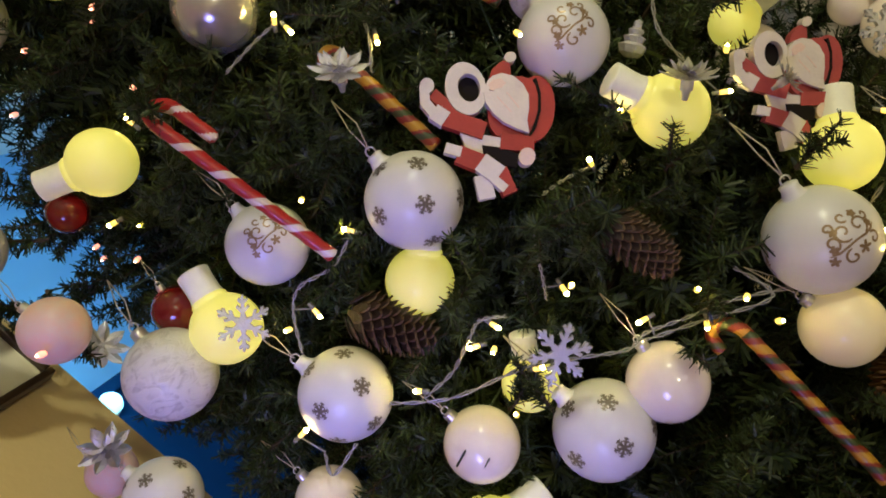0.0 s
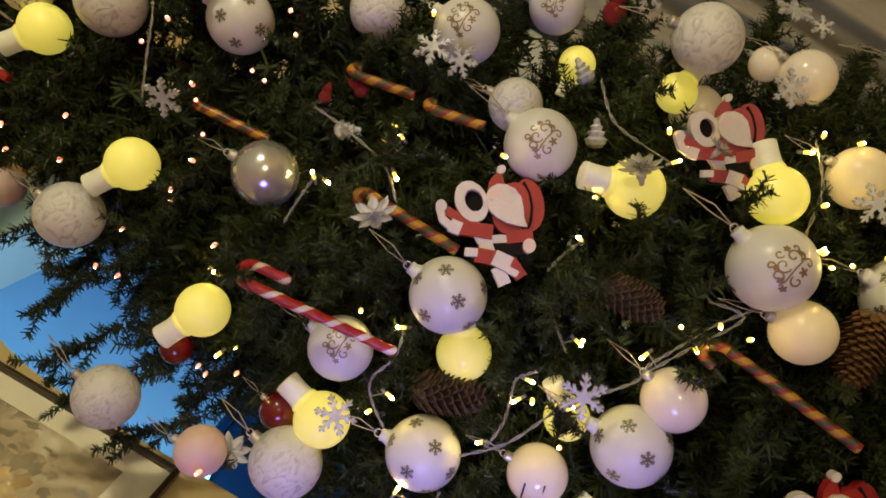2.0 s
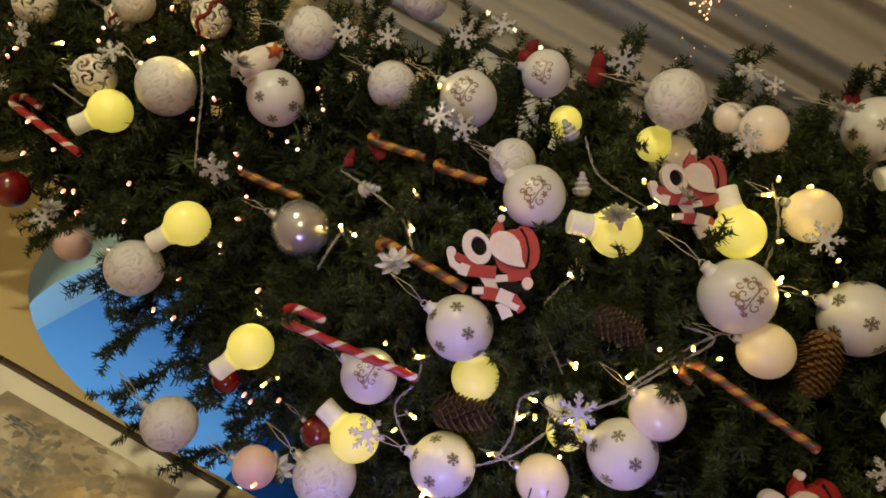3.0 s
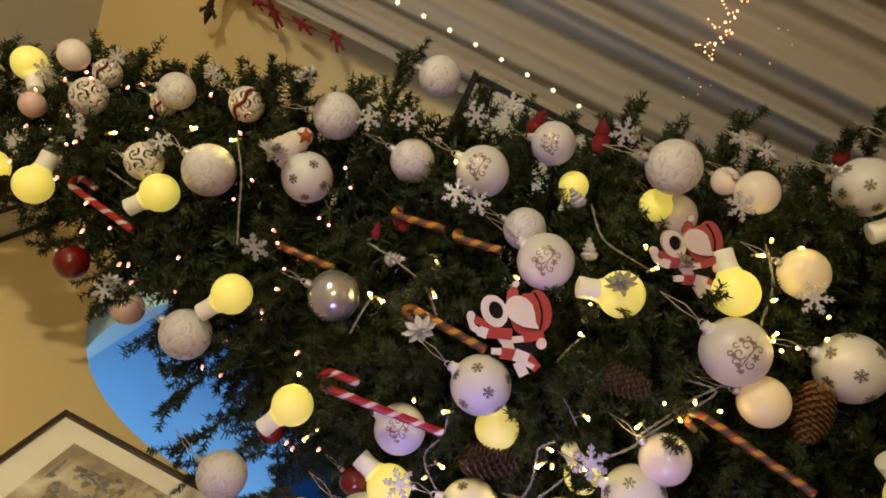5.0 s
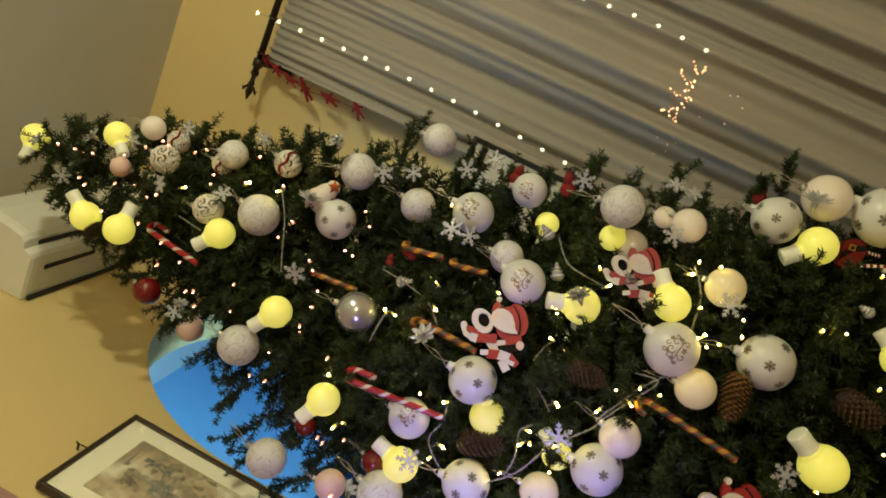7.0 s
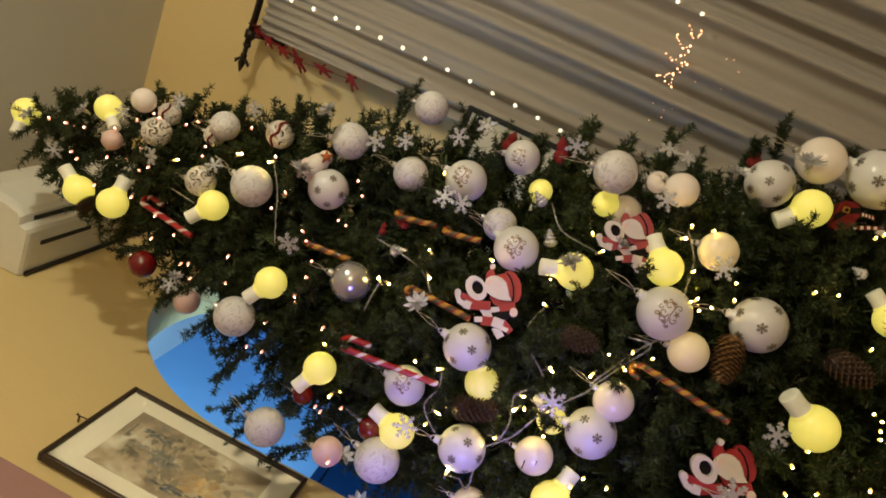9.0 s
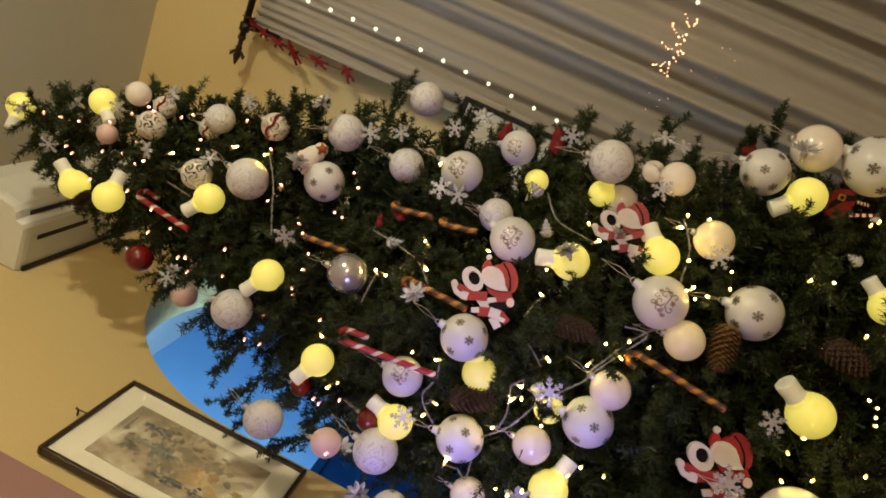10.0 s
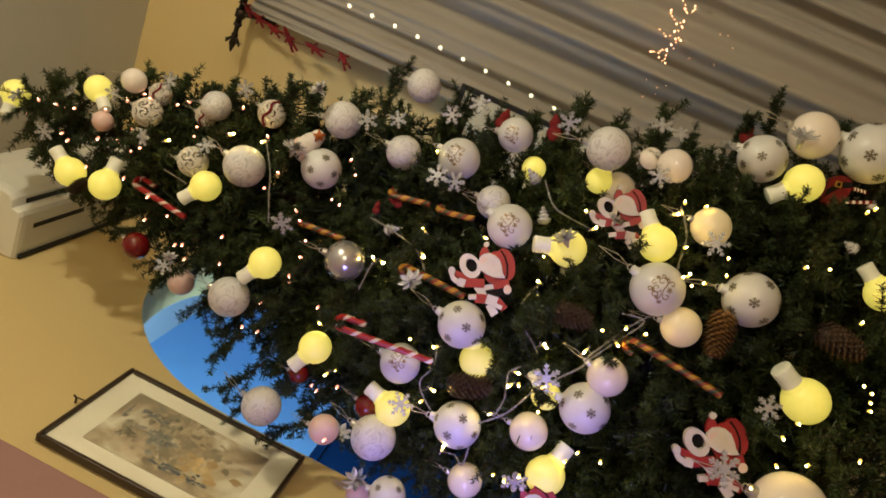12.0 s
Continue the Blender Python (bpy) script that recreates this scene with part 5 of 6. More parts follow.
crystal_flower(-0.293, 1.047, 1.233, 0.0436, 5)
crystal_flower(-0.784, 0.927, 1.369, 0.0428, 10)
crystal_flower(-0.023, 1.216, 0.959, 0.0524, 33)
crystal_drop(-0.419, 1.089, 1.497, 0.0290, 150)
crystal_drop(-0.253, 1.174, 1.320, 0.0308, 30)
crystal_drop(-0.142, 1.164, 0.823, 0.0266, 10)
crystal_drop(-0.296, 1.128, 1.276, 0.0319, 60)
pine_cone(-0.587, 1.027, 1.265, 0.0764, 158)
pine_cone(-0.403, 1.044, 1.168, 0.0654, 173)
pine_cone(-0.332, 1.061, 0.955, 0.0760, -95, "cone_gold_lit")
pine_cone(-0.267, 1.074, 0.793, 0.0750, 186)
pine_cone(-0.612, 1.091, 2.079, 0.0423, 120)
felt_sprite(-0.360, 1.133, 1.699, 0.0515, 120, "white")
felt_sprite(-0.180, 1.262, 1.322, 0.0436, 70, "plain")
felt_sprite(-0.203, 1.262, 1.414, 0.0360, 95, "plain")
felt_sprite(-0.056, 1.300, 1.018, 0.0380, 80, "plain")
felt_sprite(-0.381, 1.114, 1.512, 0.0240, 10, "plain")
felt_sprite(-0.403, 1.105, 1.538, 0.0205, 80, "plain")
clear_light_cable([(-0.622, 0.990, 1.227), (-0.585, 0.997, 1.194), (-0.530, 1.012, 1.168), (-0.498, 1.019, 1.144), (-0.468, 1.029, 1.119), (-0.451, 1.036, 1.117), (-0.423, 1.045, 1.102), (-0.387, 1.056, 1.083), (-0.352, 1.066, 1.057)], [(-0.526, 1.012, 1.162)])
clear_light_cable([(-0.601, 0.995, 1.210), (-0.572, 1.005, 1.207), (-0.545, 1.017, 1.215), (-0.530, 1.022, 1.218), (-0.514, 1.027, 1.205)], [(-0.526, 1.023, 1.210), (-0.544, 1.016, 1.205), (-0.598, 0.997, 1.214)])
clear_light_cable([(-0.545, 1.024, 1.342), (-0.577, 1.015, 1.334), (-0.608, 1.007, 1.343), (-0.627, 1.001, 1.331), (-0.643, 0.994, 1.306)], [(-0.546, 1.023, 1.340), (-0.612, 1.004, 1.323)])
clear_light_cable([(-0.450, 1.053, 1.237), (-0.462, 1.048, 1.223), (-0.474, 1.042, 1.204), (-0.484, 1.036, 1.190)], [(-0.469, 1.042, 1.189)])
clear_light_cable([(-0.429, 1.062, 1.248), (-0.410, 1.070, 1.243), (-0.388, 1.078, 1.234)], [(-0.388, 1.078, 1.234)])
clear_light_cable([(-0.685, 0.973, 1.239), (-0.692, 0.967, 1.222), (-0.662, 0.977, 1.225)], [(-0.692, 0.975, 1.262)])
clear_light_cable([(-0.378, 1.118, 1.770), (-0.419, 1.097, 1.737), (-0.460, 1.080, 1.717), (-0.497, 1.063, 1.697)], [(-0.382, 1.116, 1.767), (-0.403, 1.120, 1.836)])
clear_light_cable([(-0.251, 1.170, 1.298), (-0.277, 1.140, 1.268), (-0.282, 1.130, 1.232)], [(-0.282, 1.122, 1.196)])
clear_light_cable([(-0.192, 1.152, 1.084), (-0.228, 1.124, 1.058), (-0.274, 1.099, 1.051), (-0.291, 1.090, 1.038)], [(-0.281, 1.095, 1.033), (-0.208, 1.142, 1.090)])
clear_light_cable([(-0.416, 1.088, 1.539), (-0.417, 1.081, 1.499), (-0.426, 1.072, 1.445), (-0.449, 1.059, 1.414)], [(-0.396, 1.086, 1.442), (-0.470, 1.064, 1.492)])
clear_light_cable([(-0.514, 1.112, 1.935), (-0.515, 1.101, 1.880)], [(-0.467, 1.122, 1.953)])
clear_light_cable([(-0.529, 1.050, 1.505), (-0.499, 1.059, 1.504), (-0.474, 1.065, 1.501)], [(-0.475, 1.064, 1.500), (-0.427, 1.070, 1.432), (-0.608, 1.027, 1.534), (-0.673, 1.004, 1.492)])
clear_light_cable([(-0.370, 1.063, 1.100), (-0.366, 1.061, 1.063), (-0.412, 1.047, 1.089), (-0.457, 1.033, 1.115)], [(-0.412, 1.047, 1.089), (-0.441, 1.041, 1.123)])


# ---- the strings of little lamps ----
def lamp_shapes(core, cap):
    """A rice lamp: a bright bead at the end of a plastic sleeve, whose faint glow stands in for the halo."""
    bm = bmesh.new()
    lathe(bm, [(0.0, -0.0050), (0.0019, -0.0042), (0.0026, -0.0012), (0.0022, 0.0010)], 8, 1)
    fat = 1.0 if core == "led" else 0.62
    lathe(bm, [(0.0022, 0.0010), (0.0014 * fat, 0.0015)], 8, 1)
    lathe(bm, [(0.0014 * fat, 0.0015), (0.0011 * fat, 0.0023), (0.0, 0.0027)], 8, 0)
    return mesh_of("mini_lamp", bm, [M[core], M[cap]])


def tucked(p, keep):
    """A point of a cable, moved towards the trunk until it clears what hangs there by keep."""
    axis = axis_at(p.z)
    for k in range(60):
        if all((p - Vector(s[:3])).length > s[3] + keep for s in SPOTS):
            break
        p = p + (axis - p) * 0.03
    return p


def string_lights(label, places, material):
    """Mini lamps; their thin cable runs behind them, deeper in the branches."""
    rng = random.Random(len(places))
    t = thing("string_lights", pose(0, 0, 0), label, "string lights", "strings of mini lamps on the tree")
    data = shared("lamp_" + material, lambda: lamp_shapes(material, "halo_cap" if material == "led" else "halo_cap_pink"))
    lamps = [Vector(p) for p in places]
    roots = [p + (axis_at(min(p.z, 2.3)) - p) * 0.16 for p in lamps]
    fine = []
    for p, q in zip(roots, roots[1:]):
        mid = (p + q) / 2
        sag = (axis_at(min(mid.z, 2.3)) - mid) * 0.10 - Vector((0, 0, 0.12 * (q - p).length))
        fine += [tucked(p.lerp(q, k / 10) + sag * math.sin(math.pi * k / 10), 0.006) for k in range(10)]
    bm = bmesh.new()
    tube(bm, fine + [roots[-1]], 0.0009, 4)
    part("cable", bm, M["wire"], t, "thin dark green cable")
    for p, q in zip(lamps, roots):
        ob = new("mini_lamp", data)
        ob.parent = t
        way = (p - q).normalized() + Vector((rng.uniform(-1, 1), rng.uniform(-1, 1), rng.uniform(-1, 1))) * 0.6
        ob.matrix_basis = Matrix.Translation(p) @ way.to_track_quat("Z", "Y").to_matrix().to_4x4()
        LAMP_SPOTS.append((p.x, p.y, p.z, 0.007))


LAMP_SPOTS = []
string_lights("string of amber mini lamps wound round the tip of the tree", [(-0.599, 1.216, 2.357), (-0.558, 1.165, 2.276), (-0.524, 1.172, 2.259), (-0.515, 1.167, 2.217), (-0.513, 1.163, 2.195), (-0.504, 1.162, 2.173), (-0.470, 1.144, 2.096), (-0.448, 1.179, 2.080), (-0.424, 1.185, 2.053), (-0.411, 1.141, 2.013), (-0.413, 1.180, 1.980), (-0.401, 1.188, 1.964), (-0.483, 1.143, 2.037), (-0.528, 1.136, 2.093), (-0.562, 1.141, 2.158), (-0.556, 1.146, 2.177), (-0.584, 1.119, 2.093), (-0.511, 1.132, 2.050), (-0.517, 1.126, 2.016), (-0.481, 1.075, 1.969)], "led_pink")
string_lights("string of amber mini lamps in the upper branches", [(-0.367, 1.192, 1.860), (-0.408, 1.142, 1.848), (-0.424, 1.146, 1.913), (-0.440, 1.137, 1.909), (-0.382, 1.145, 1.779), (-0.423, 1.111, 1.727), (-0.456, 1.098, 1.737), (-0.568, 1.076, 1.776), (-0.617, 1.073, 1.764), (-0.656, 1.095, 1.842), (-0.626, 1.088, 1.850), (-0.636, 1.093, 1.867), (-0.587, 1.091, 1.895), (-0.576, 1.103, 1.948), (-0.623, 1.105, 1.944), (-0.569, 1.114, 2.010)], "led_pink")
string_lights("string of amber mini lamps on the shaded side of the tree", [(-0.352, 1.132, 1.617), (-0.368, 1.115, 1.596), (-0.421, 1.091, 1.598), (-0.419, 1.092, 1.614), (-0.463, 1.085, 1.665), (-0.473, 1.076, 1.650), (-0.499, 1.068, 1.626), (-0.527, 1.059, 1.623), (-0.568, 1.055, 1.629), (-0.576, 1.052, 1.624), (-0.645, 1.061, 1.665), (-0.737, 1.104, 1.698), (-0.721, 1.088, 1.662), (-0.592, 1.043, 1.559), (-0.778, 1.094, 1.530), (-0.785, 1.097, 1.518), (-0.728, 1.055, 1.477), (-0.699, 0.873, 1.434)], "led_pink")
string_lights("string of warm white mini lamps across the tree", [(-0.280, 1.155, 1.486), (-0.351, 1.057, 1.345), (-0.605, 1.039, 1.523), (-0.690, 1.045, 1.490), (-0.556, 1.022, 1.388), (-0.649, 1.012, 1.328), (-0.708, 1.002, 1.166), (-0.629, 0.890, 1.162), (-0.615, 0.897, 1.145), (-0.608, 0.980, 1.079), (-0.583, 0.979, 1.069), (-0.556, 0.992, 1.151), (-0.533, 1.001, 1.197), (-0.456, 1.016, 1.189), (-0.342, 1.069, 1.249)], "led")
string_lights("string of warm white mini lamps among the outer branches", [(-0.255, 1.112, 1.219), (-0.183, 1.149, 1.082), (-0.173, 1.132, 1.053), (-0.238, 1.096, 1.057), (-0.226, 1.095, 0.993), (-0.248, 1.080, 0.986), (-0.271, 1.069, 1.012), (-0.282, 1.066, 1.027), (-0.272, 1.052, 1.048), (-0.372, 1.028, 1.059), (-0.377, 1.028, 1.089), (-0.396, 1.026, 1.119), (-0.190, 1.105, 0.884), (-0.179, 1.108, 0.852), (-0.087, 1.203, 0.815), (-0.078, 1.212, 0.803), (-0.224, 1.066, 0.788)], "led")
string_lights("string of warm white mini lamps on the low branches", [(-0.300, 1.029, 0.751), (-0.304, 1.025, 0.738), (-0.316, 1.019, 0.735), (-0.326, 1.014, 0.731), (-0.394, 0.989, 0.714), (-0.433, 0.982, 0.774), (-0.385, 0.997, 0.811), (-0.414, 0.990, 0.820), (-0.453, 0.977, 0.811), (-0.487, 0.945, 0.838), (-0.579, 0.977, 1.032)], "led")
SPOTS += LAMP_SPOTS


# ---- the tree ----
def crown_reach(z, a):
    """How far the branches reach from the trunk at a height, in the direction a (radians from +x)."""
    h = TIP.z - z
    r = 0.43 * h - 0.07 * h * h + 0.03 * min(1.0, h / 0.06) * max(0.0, 1 - h / 0.8)
    front = 0.77 if math.sin(a) < 0 else 1.0
    r *= 1 + 0.30 * max(0.0, math.cos(a - radians(205))) ** 1.5 - 0.10 * max(0.0, math.cos(a - radians(20)))
    r *= 1 / math.sqrt(math.cos(a) ** 2 + (math.sin(a) / front) ** 2)
    c = axis_at(z)
    for limit, now, way in ((-0.93, c.x, math.cos(a)), (1.90, c.y, math.sin(a))):
        if (limit < now and way < 0) or (limit > now and way > 0):
            if abs(way) > 1e-3:
                r = min(r, (limit - now) / way)
    return max(r, 0.02)


def needles(rng, p, d, length, density, size):
    """Needles spread round a twig that starts at p and runs along d; returns corner points, four a needle."""
    n = max(6, int(length * density))
    f = rng.random(n)
    ref = np.array([0.0, 0.0, 1.0]) if abs(d[2]) < 0.9 else np.array([1.0, 0.0, 0.0])
    u = np.cross(d, ref)
    u /= np.linalg.norm(u)
    v = np.cross(d, u)
    ang = rng.random(n) * 2 * np.pi
    out = np.cos(ang)[:, None] * u + np.sin(ang)[:, None] * v
    lean = rng.uniform(0.15, 0.85, n)[:, None]
    way = out * np.sqrt(1 - (lean * 0.75) ** 2) + d * lean * 0.9 + rng.normal(0, 0.10, (n, 3))
    way /= np.linalg.norm(way, axis=1)[:, None]
    long = (size * rng.uniform(0.6, 1.15, n) * (1 - 0.3 * f))[:, None]
    base = p + d * (f * length)[:, None]
    side = np.cross(way, out + rng.normal(0, 0.5, (n, 3)))
    side /= np.linalg.norm(side, axis=1)[:, None] + 1e-9
    w = rng.uniform(0.0007, 0.0012, n)[:, None]
    tip = base + way * long
    return np.stack([base - side * w, base + side * w, tip + side * w * 0.45, tip - side * w * 0.45], 1).reshape(-1, 3)


def bar(p, q, r0, r1, n=4):
    """Corners of a thin tapered stem with n sides."""
    d = (q - p) / np.linalg.norm(q - p)
    ref = np.array([0.0, 0.0, 1.0]) if abs(d[2]) < 0.9 else np.array([1.0, 0.0, 0.0])
    u = np.cross(d, ref)
    u /= np.linalg.norm(u)
    v = np.cross(d, u)
    out = []
    for k in range(n):
        a, b = 2 * np.pi * k / n, 2 * np.pi * (k + 1) / n
        ca, cb = np.cos(a) * u + np.sin(a) * v, np.cos(b) * u + np.sin(b) * v
        out += [p + ca * r0, p + cb * r0, q + cb * r1, q + ca * r1]
    return np.array(out)


def crowded(p, spots, normal):
    """Whether a twig end at p would cover something that hangs on the tree."""
    rel = p - spots[:, :3]
    along = rel @ normal
    across = np.linalg.norm(rel - along[:, None] * normal, axis=1)
    return bool(np.any((along > -0.005 - 0.2 * spots[:, 3]) & (along < 0.14) & (across < spots[:, 3] * 0.95)))


def christmas_tree():
    tree = thing("christmas_tree", pose(0, 0, 0), "tall artificial green fir tree crowded with white and yellow ornaments", "christmas tree")
    bm = bmesh.new()
    tube(bm, [axis_at(z) for z in (0.02, 0.5, 1.0, 1.5, 2.0, 2.30)], [0.024, 0.022, 0.019, 0.015, 0.010, 0.005], 10)
    part("trunk", bm, M["bark"], tree, "thin brown artificial trunk")
    foot = axis_at(0.0)
    for k in range(4):
        bm = bmesh.new()
        a = k * math.pi / 2 + 0.4
        tube(bm, [foot + Vector((0, 0, 0.05)), foot + Vector((0.2 * math.cos(a), 0.2 * math.sin(a), 0.03)), foot + Vector((0.36 * math.cos(a), 0.36 * math.sin(a), 0.010))], 0.010, 6)
        part("stand_foot", bm, M["wire"], tree, "dark green metal stand foot")
    rng = np.random.default_rng(11)
    spots = np.array(SPOTS)
    lampward = np.array([0.58, -0.35, 0.73])
    toward_room = np.array([0.30, -0.95, 0.05])
    limbs = []
    z = 0.42
    k = 0
    while z < TIP.z - 0.03:
        h = TIP.z - z
        count = max(4, int(7 + 7.5 * h))
        for i in range(count):
            limbs.append((z + rng.uniform(-0.03, 0.03), 2 * math.pi * (i + rng.uniform(-0.3, 0.3)) / count + k * 1.1))
        z += 0.070 if h > 0.4 else 0.05
        k += 1
    for i in range(70):
        limbs.append((rng.uniform(0.95, 1.85), radians(rng.uniform(165, 265))))
    for z, a in limbs:
        reach = crown_reach(z, a) * rng.uniform(0.86, 1.03)
        c = np.array(axis_at(z))
        back = math.sin(a) > 0.72
        rise = rng.uniform(0.05, 0.30)
        way = np.array([math.cos(a), math.sin(a), rise])
        start = c - np.array([0, 0, reach * rise * 0.8])
        length = reach
        for k in range(8, 41):
            p = start + way * reach * k / 40
            if np.any(np.linalg.norm(p - spots[:, :3], axis=1) < spots[:, 3] + 0.006):
                length = reach * (k - 1) / 40
                break
        while length > 0.35 * reach and (crowded(start + way * length, spots, toward_room) or crowded(start + way * length, spots, lampward)):
            length *= 0.94
        quads_n, quads_b = [], [bar(start, start + way * length, 0.0028 + 0.004 * reach, 0.0014)]
        way_n = way / np.linalg.norm(way)
        flat = np.cross(way_n, [0, 0, 1.0])
        flat /= np.linalg.norm(flat)
        upv = np.cross(flat, way_n)
        first = max(0.05, 0.32 * reach)
        step = 0.0165 if not (back or z < 0.6) else 0.032
        s = first
        turn = 0
        while s < length:
            for sgn in (-1, 1):
                t_len = rng.uniform(0.045, 0.095) * (0.70 + 0.5 * min(1, (length - s) / 0.25))
                d = way_n * rng.uniform(0.55, 0.95) + flat * sgn * rng.uniform(0.5, 1.0) + upv * rng.uniform(-0.75, 0.75)
                d /= np.linalg.norm(d)
                p = start + way * s
                end = p + d * t_len
                normal = np.array([end[0] - c[0], (end[1] - c[1]) * 1.2, 0.12])
                normal /= np.linalg.norm(normal) + 1e-9
                if any(np.any(np.linalg.norm(p + d * t_len * f - spots[:, :3], axis=1) < spots[:, 3] + 0.003) for f in (0.0, 0.4, 0.7, 1.0)):
                    continue
                if crowded(end, spots, lampward) or crowded(end, spots, normal) or crowded(p + d * t_len * 0.5, spots, normal) or crowded(end, spots, toward_room):
                    continue
                quads_n.append(needles(rng, p, d, t_len, 1700 if not (back or z < 0.62) else (420 if z > 0.62 else 200), 0.0155))
                quads_b.append(bar(p, end, 0.0013, 0.0006, 3))
            s += step
        tip_d = way_n
        tip = start + way * length
        if not crowded(tip, spots, toward_room):
            quads_n.append(needles(rng, tip - way_n * 0.08, tip_d, 0.10, 2300, 0.0155))
        # a few needles down the stem
        quads_n.append(needles(rng, start + way * first * 0.4, way_n, max(0.05, length * 0.8), 500, 0.018))
        verts = np.concatenate(quads_n + quads_b)
        nq = len(verts) // 4
        nn = sum(len(q) for q in quads_n) // 4
        me = bpy.data.meshes.new("branch")
        me.vertices.add(len(verts))
        me.vertices.foreach_set("co", verts.astype(np.float32).ravel())
        me.loops.add(nq * 4)
        me.loops.foreach_set("vertex_index", np.arange(nq * 4, dtype=np.int32))
        me.polygons.add(nq)
        me.polygons.foreach_set("loop_start", np.arange(0, nq * 4, 4, dtype=np.int32))
        me.materials.append(M["needle"])
        me.materials.append(M["bark"])
        me.polygons.foreach_set("material_index", np.r_[np.zeros(nn, np.int32), np.ones(nq - nn, np.int32)])
        me.update(calc_edges=True)
        ob = new("branch", me)
        ob.parent = tree
    return tree


TREE = christmas_tree()


def inner_growth():
    """Coarse dark needles on the stems close to the trunk, which close the crown to sight."""
    rng = np.random.default_rng(5)
    spots = np.array(SPOTS)
    quads = []
    for k in range(1500):
        z = rng.uniform(0.62, 2.05)
        a = rng.uniform(0, 2 * math.pi)
        f = rng.uniform(0.25, 0.72)
        r = crown_reach(z, a) * f
        c = axis_at(z)
        p = np.array([c.x + r * math.cos(a), c.y + r * math.sin(a), z])
        d = np.array([math.cos(a + rng.uniform(-0.9, 0.9)), math.sin(a + rng.uniform(-0.9, 0.9)), rng.uniform(-0.6, 0.6)])
        d /= np.linalg.norm(d)
        if np.any(np.linalg.norm(p + d * 0.02 - spots[:, :3], axis=1) < spots[:, 3] + 0.035):
            continue
        tuft = needles(rng, p, d, 0.05, 1100, 0.026).reshape(-1, 4, 3)
        across = tuft[:, 1:2] - tuft[:, 0:1]
        widen = np.array([-1.0, 1.0, 0.8, -0.8]).reshape(1, 4, 1)
        quads.append((tuft + across * widen * 0.45).reshape(-1, 3))
    me = mesh_from_quads("inner_growth", quads, [bar(np.array(axis_at(0.7)), np.array(axis_at(2.0)), 0.004, 0.004)])
    ob = new("inner_growth", me)
    ob.parent = TREE
    tagged(ob, "coarse dark needles near the trunk", kind="stuff")




def mesh_from_quads(name, quads_n, quads_b):
    verts = np.concatenate(quads_n + quads_b)
    nq = len(verts) // 4
    nn = sum(len(q) for q in quads_n) // 4
    me = bpy.data.meshes.new(name)
    me.from_pydata(verts.tolist(), [], np.arange(nq * 4).reshape(-1, 4).tolist())
    me.materials.append(M["needle"])
    me.materials.append(M["bark"])
    me.polygons.foreach_set("material_index", np.r_[np.zeros(nn, np.int32), np.ones(nq - nn, np.int32)])
    return me


inner_growth()
SPRIG_RNG = np.random.default_rng(21)


def sprig(start, end, shoots=5, full=1.0):
    """A single bushy twig that stands out from the crown."""
    p, q = np.array(start), np.array(end)
    length = np.linalg.norm(q - p)
    d = (q - p) / length
    quads_n, quads_b = [needles(SPRIG_RNG, p, d, length, 3000 * full, 0.0135)], [bar(p, q, 0.0022, 0.0008)]
    for k in range(shoots):
        f = 0.25 + 0.14 * k
        side = SPRIG_RNG.normal(0, 1, 3)
        side -= d * side.dot(d)
        side /= np.linalg.norm(side)
        w = d * 0.85 + side * 0.5
        w /= np.linalg.norm(w)
        a = p + d * length * f
        quads_n.append(needles(SPRIG_RNG, a, w, length * 0.45, 2500, 0.012))
        quads_b.append(bar(a, a + w * length * 0.45, 0.0012, 0.0006, 3))
    ob = new("branch", mesh_from_quads("branch", quads_n, quads_b))
    ob.parent = TREE


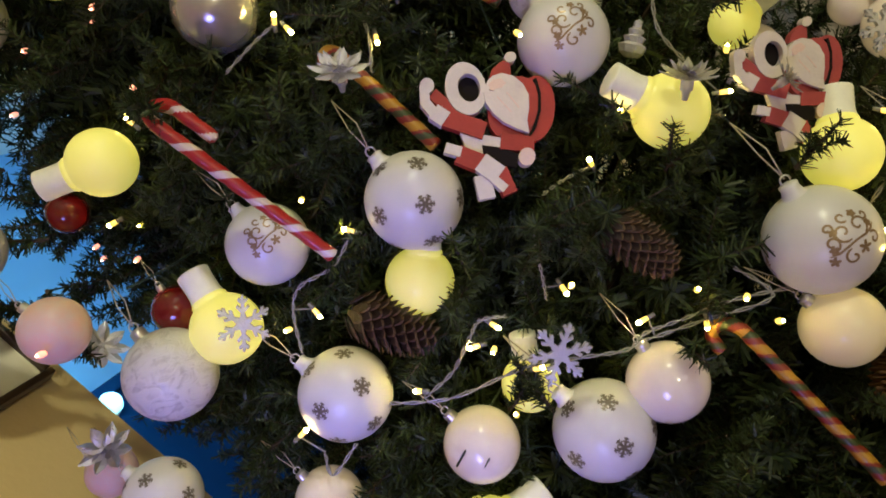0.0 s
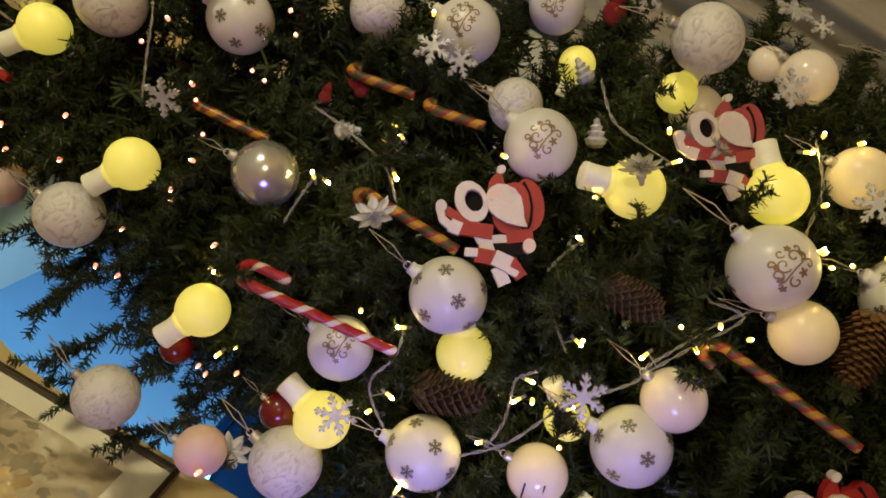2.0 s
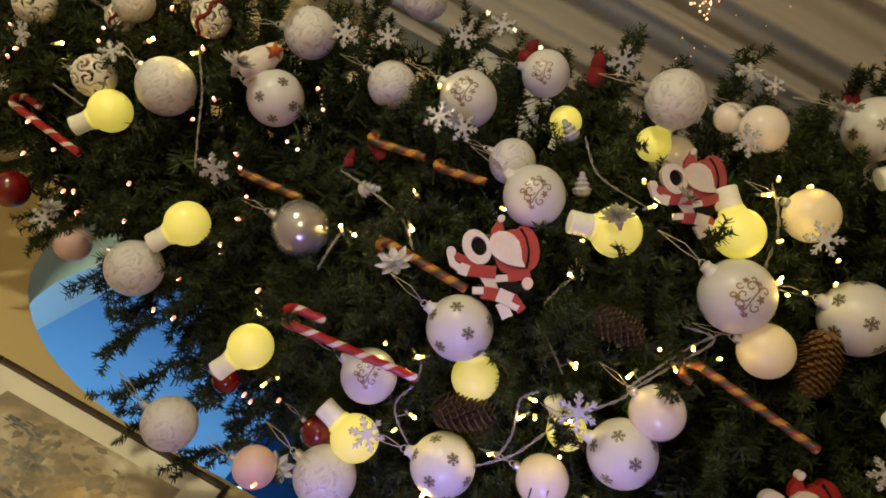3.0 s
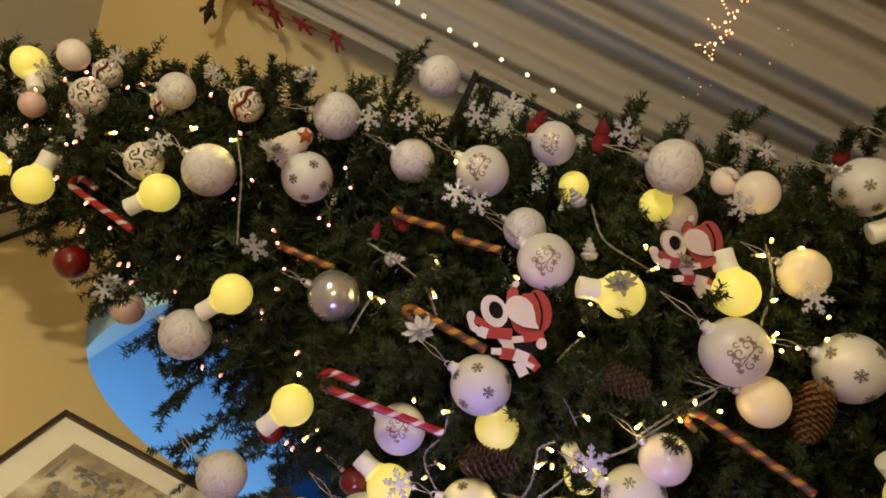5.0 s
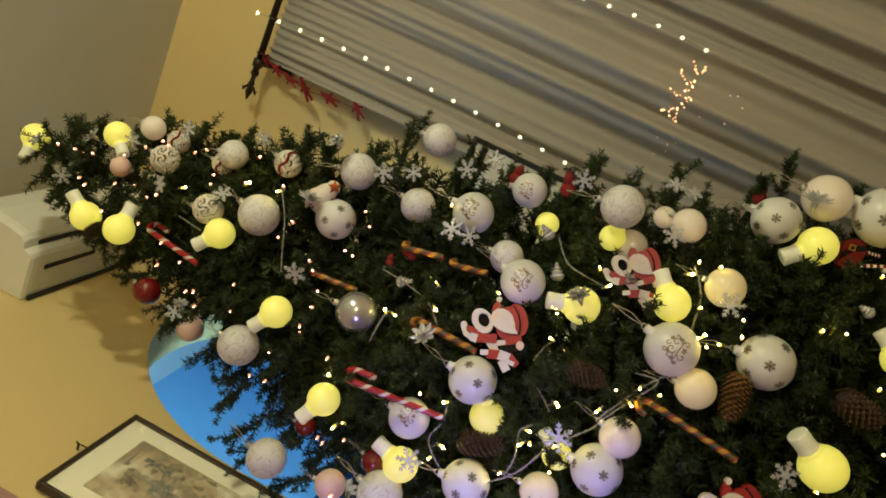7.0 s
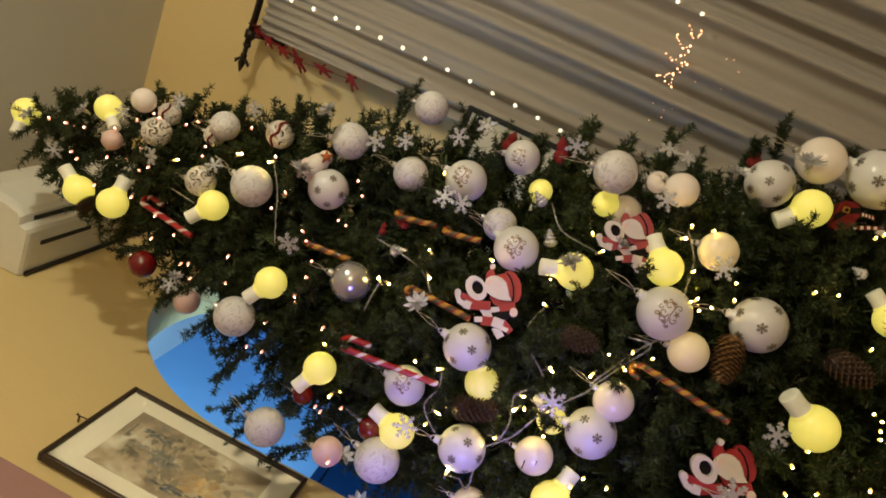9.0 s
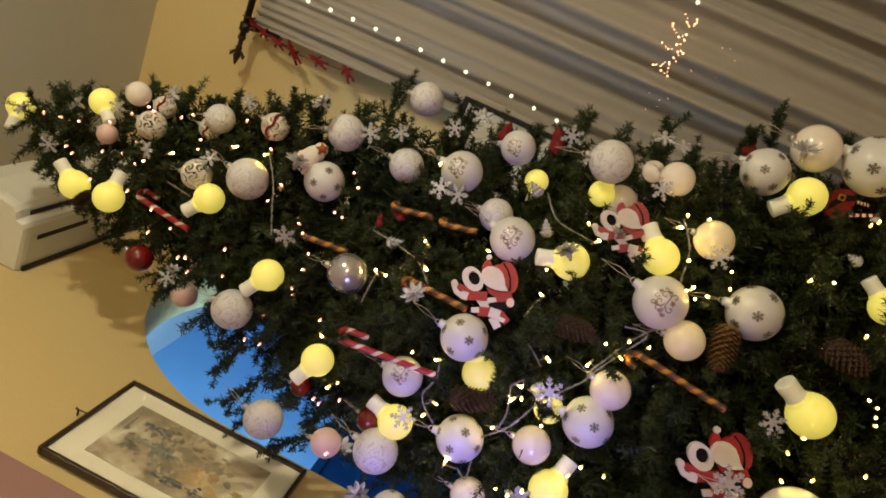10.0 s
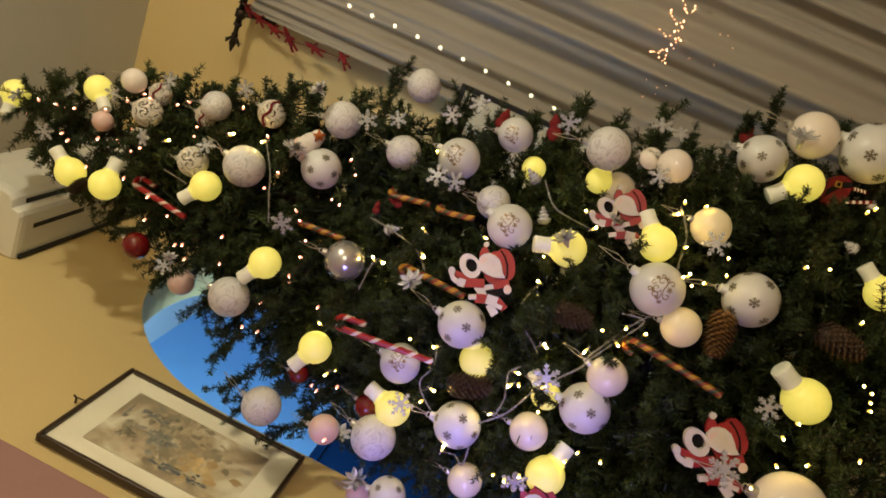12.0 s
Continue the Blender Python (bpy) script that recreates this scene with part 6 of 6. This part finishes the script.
sprig((-0.303, 1.216, 1.609), (-0.190, 1.250, 1.626))
sprig((-0.064, 1.302, 0.976), (0.016, 1.304, 1.009))
sprig((-0.166, 1.230, 1.234), (-0.139, 1.215, 1.240))
sprig((-0.351, 1.182, 1.778), (-0.285, 1.181, 1.776))
sprig((-0.063, 1.299, 1.027), (-0.026, 1.280, 1.031))
sprig((-0.732, 1.034, 1.611), (-0.794, 0.978, 1.654))
sprig((-0.759, 1.035, 1.545), (-0.815, 0.976, 1.621))
sprig((-0.718, 1.060, 1.677), (-0.770, 1.012, 1.701))
sprig((-0.801, 1.047, 1.489), (-0.841, 0.991, 1.553))
sprig((-0.682, 1.125, 1.849), (-0.726, 1.088, 1.887))
sprig((-0.655, 1.146, 1.960), (-0.684, 1.105, 2.004))
sprig((-0.590, 1.151, 2.108), (-0.588, 1.139, 2.182))
sprig((-0.535, 1.213, 2.238), (-0.556, 1.200, 2.316))
sprig((-0.562, 1.175, 2.173), (-0.592, 1.165, 2.256))
sprig((-0.505, 1.218, 2.196), (-0.489, 1.222, 2.269))
sprig((-0.442, 1.203, 2.082), (-0.389, 1.214, 2.065))
sprig((-0.406, 1.225, 1.968), (-0.357, 1.213, 1.937))
sprig((-0.186, 1.292, 1.301), (-0.158, 1.281, 1.330))
sprig((-0.025, 1.308, 0.892), (0.018, 1.288, 0.885))
sprig((-0.345, 1.072, 1.196), (-0.322, 1.052, 1.216), 1, 0.5)
sprig((-0.350, 1.077, 1.235), (-0.342, 1.050, 1.259), 1, 0.5)
sprig((-0.352, 1.070, 1.192), (-0.326, 1.050, 1.194), 1, 0.5)
sprig((-0.287, 1.085, 1.119), (-0.243, 1.064, 1.130), 2, 0.6)
sprig((-0.739, 0.965, 1.492), (-0.734, 0.927, 1.434))
sprig((-0.432, 1.023, 1.094), (-0.423, 0.984, 1.091), 2, 0.5)
sprig((-0.575, 0.985, 1.530), (-0.542, 0.942, 1.490), 3)
sprig((-0.572, 1.022, 1.148), (-0.515, 1.010, 1.162), 3, 0.7)
sprig((-0.548, 1.024, 1.118), (-0.530, 1.008, 1.180), 2, 0.7)

# ---- oak floor boards ----
def floor_boards():
    bm = bmesh.new()
    box(bm, -0.079, 0.079, -1.45, 1.45, -0.012, 0.0, 0.0015)
    data = mesh_of("board", bm, M["floor"], False)
    for i in range(38):
        for j in range(3):
            ob = new("board", data)
            ob.parent = subfloor
            ob.location = (-2.67 + 0.16 * i, -1.68 + 2.91 * j, 0.0)


floor_boards()
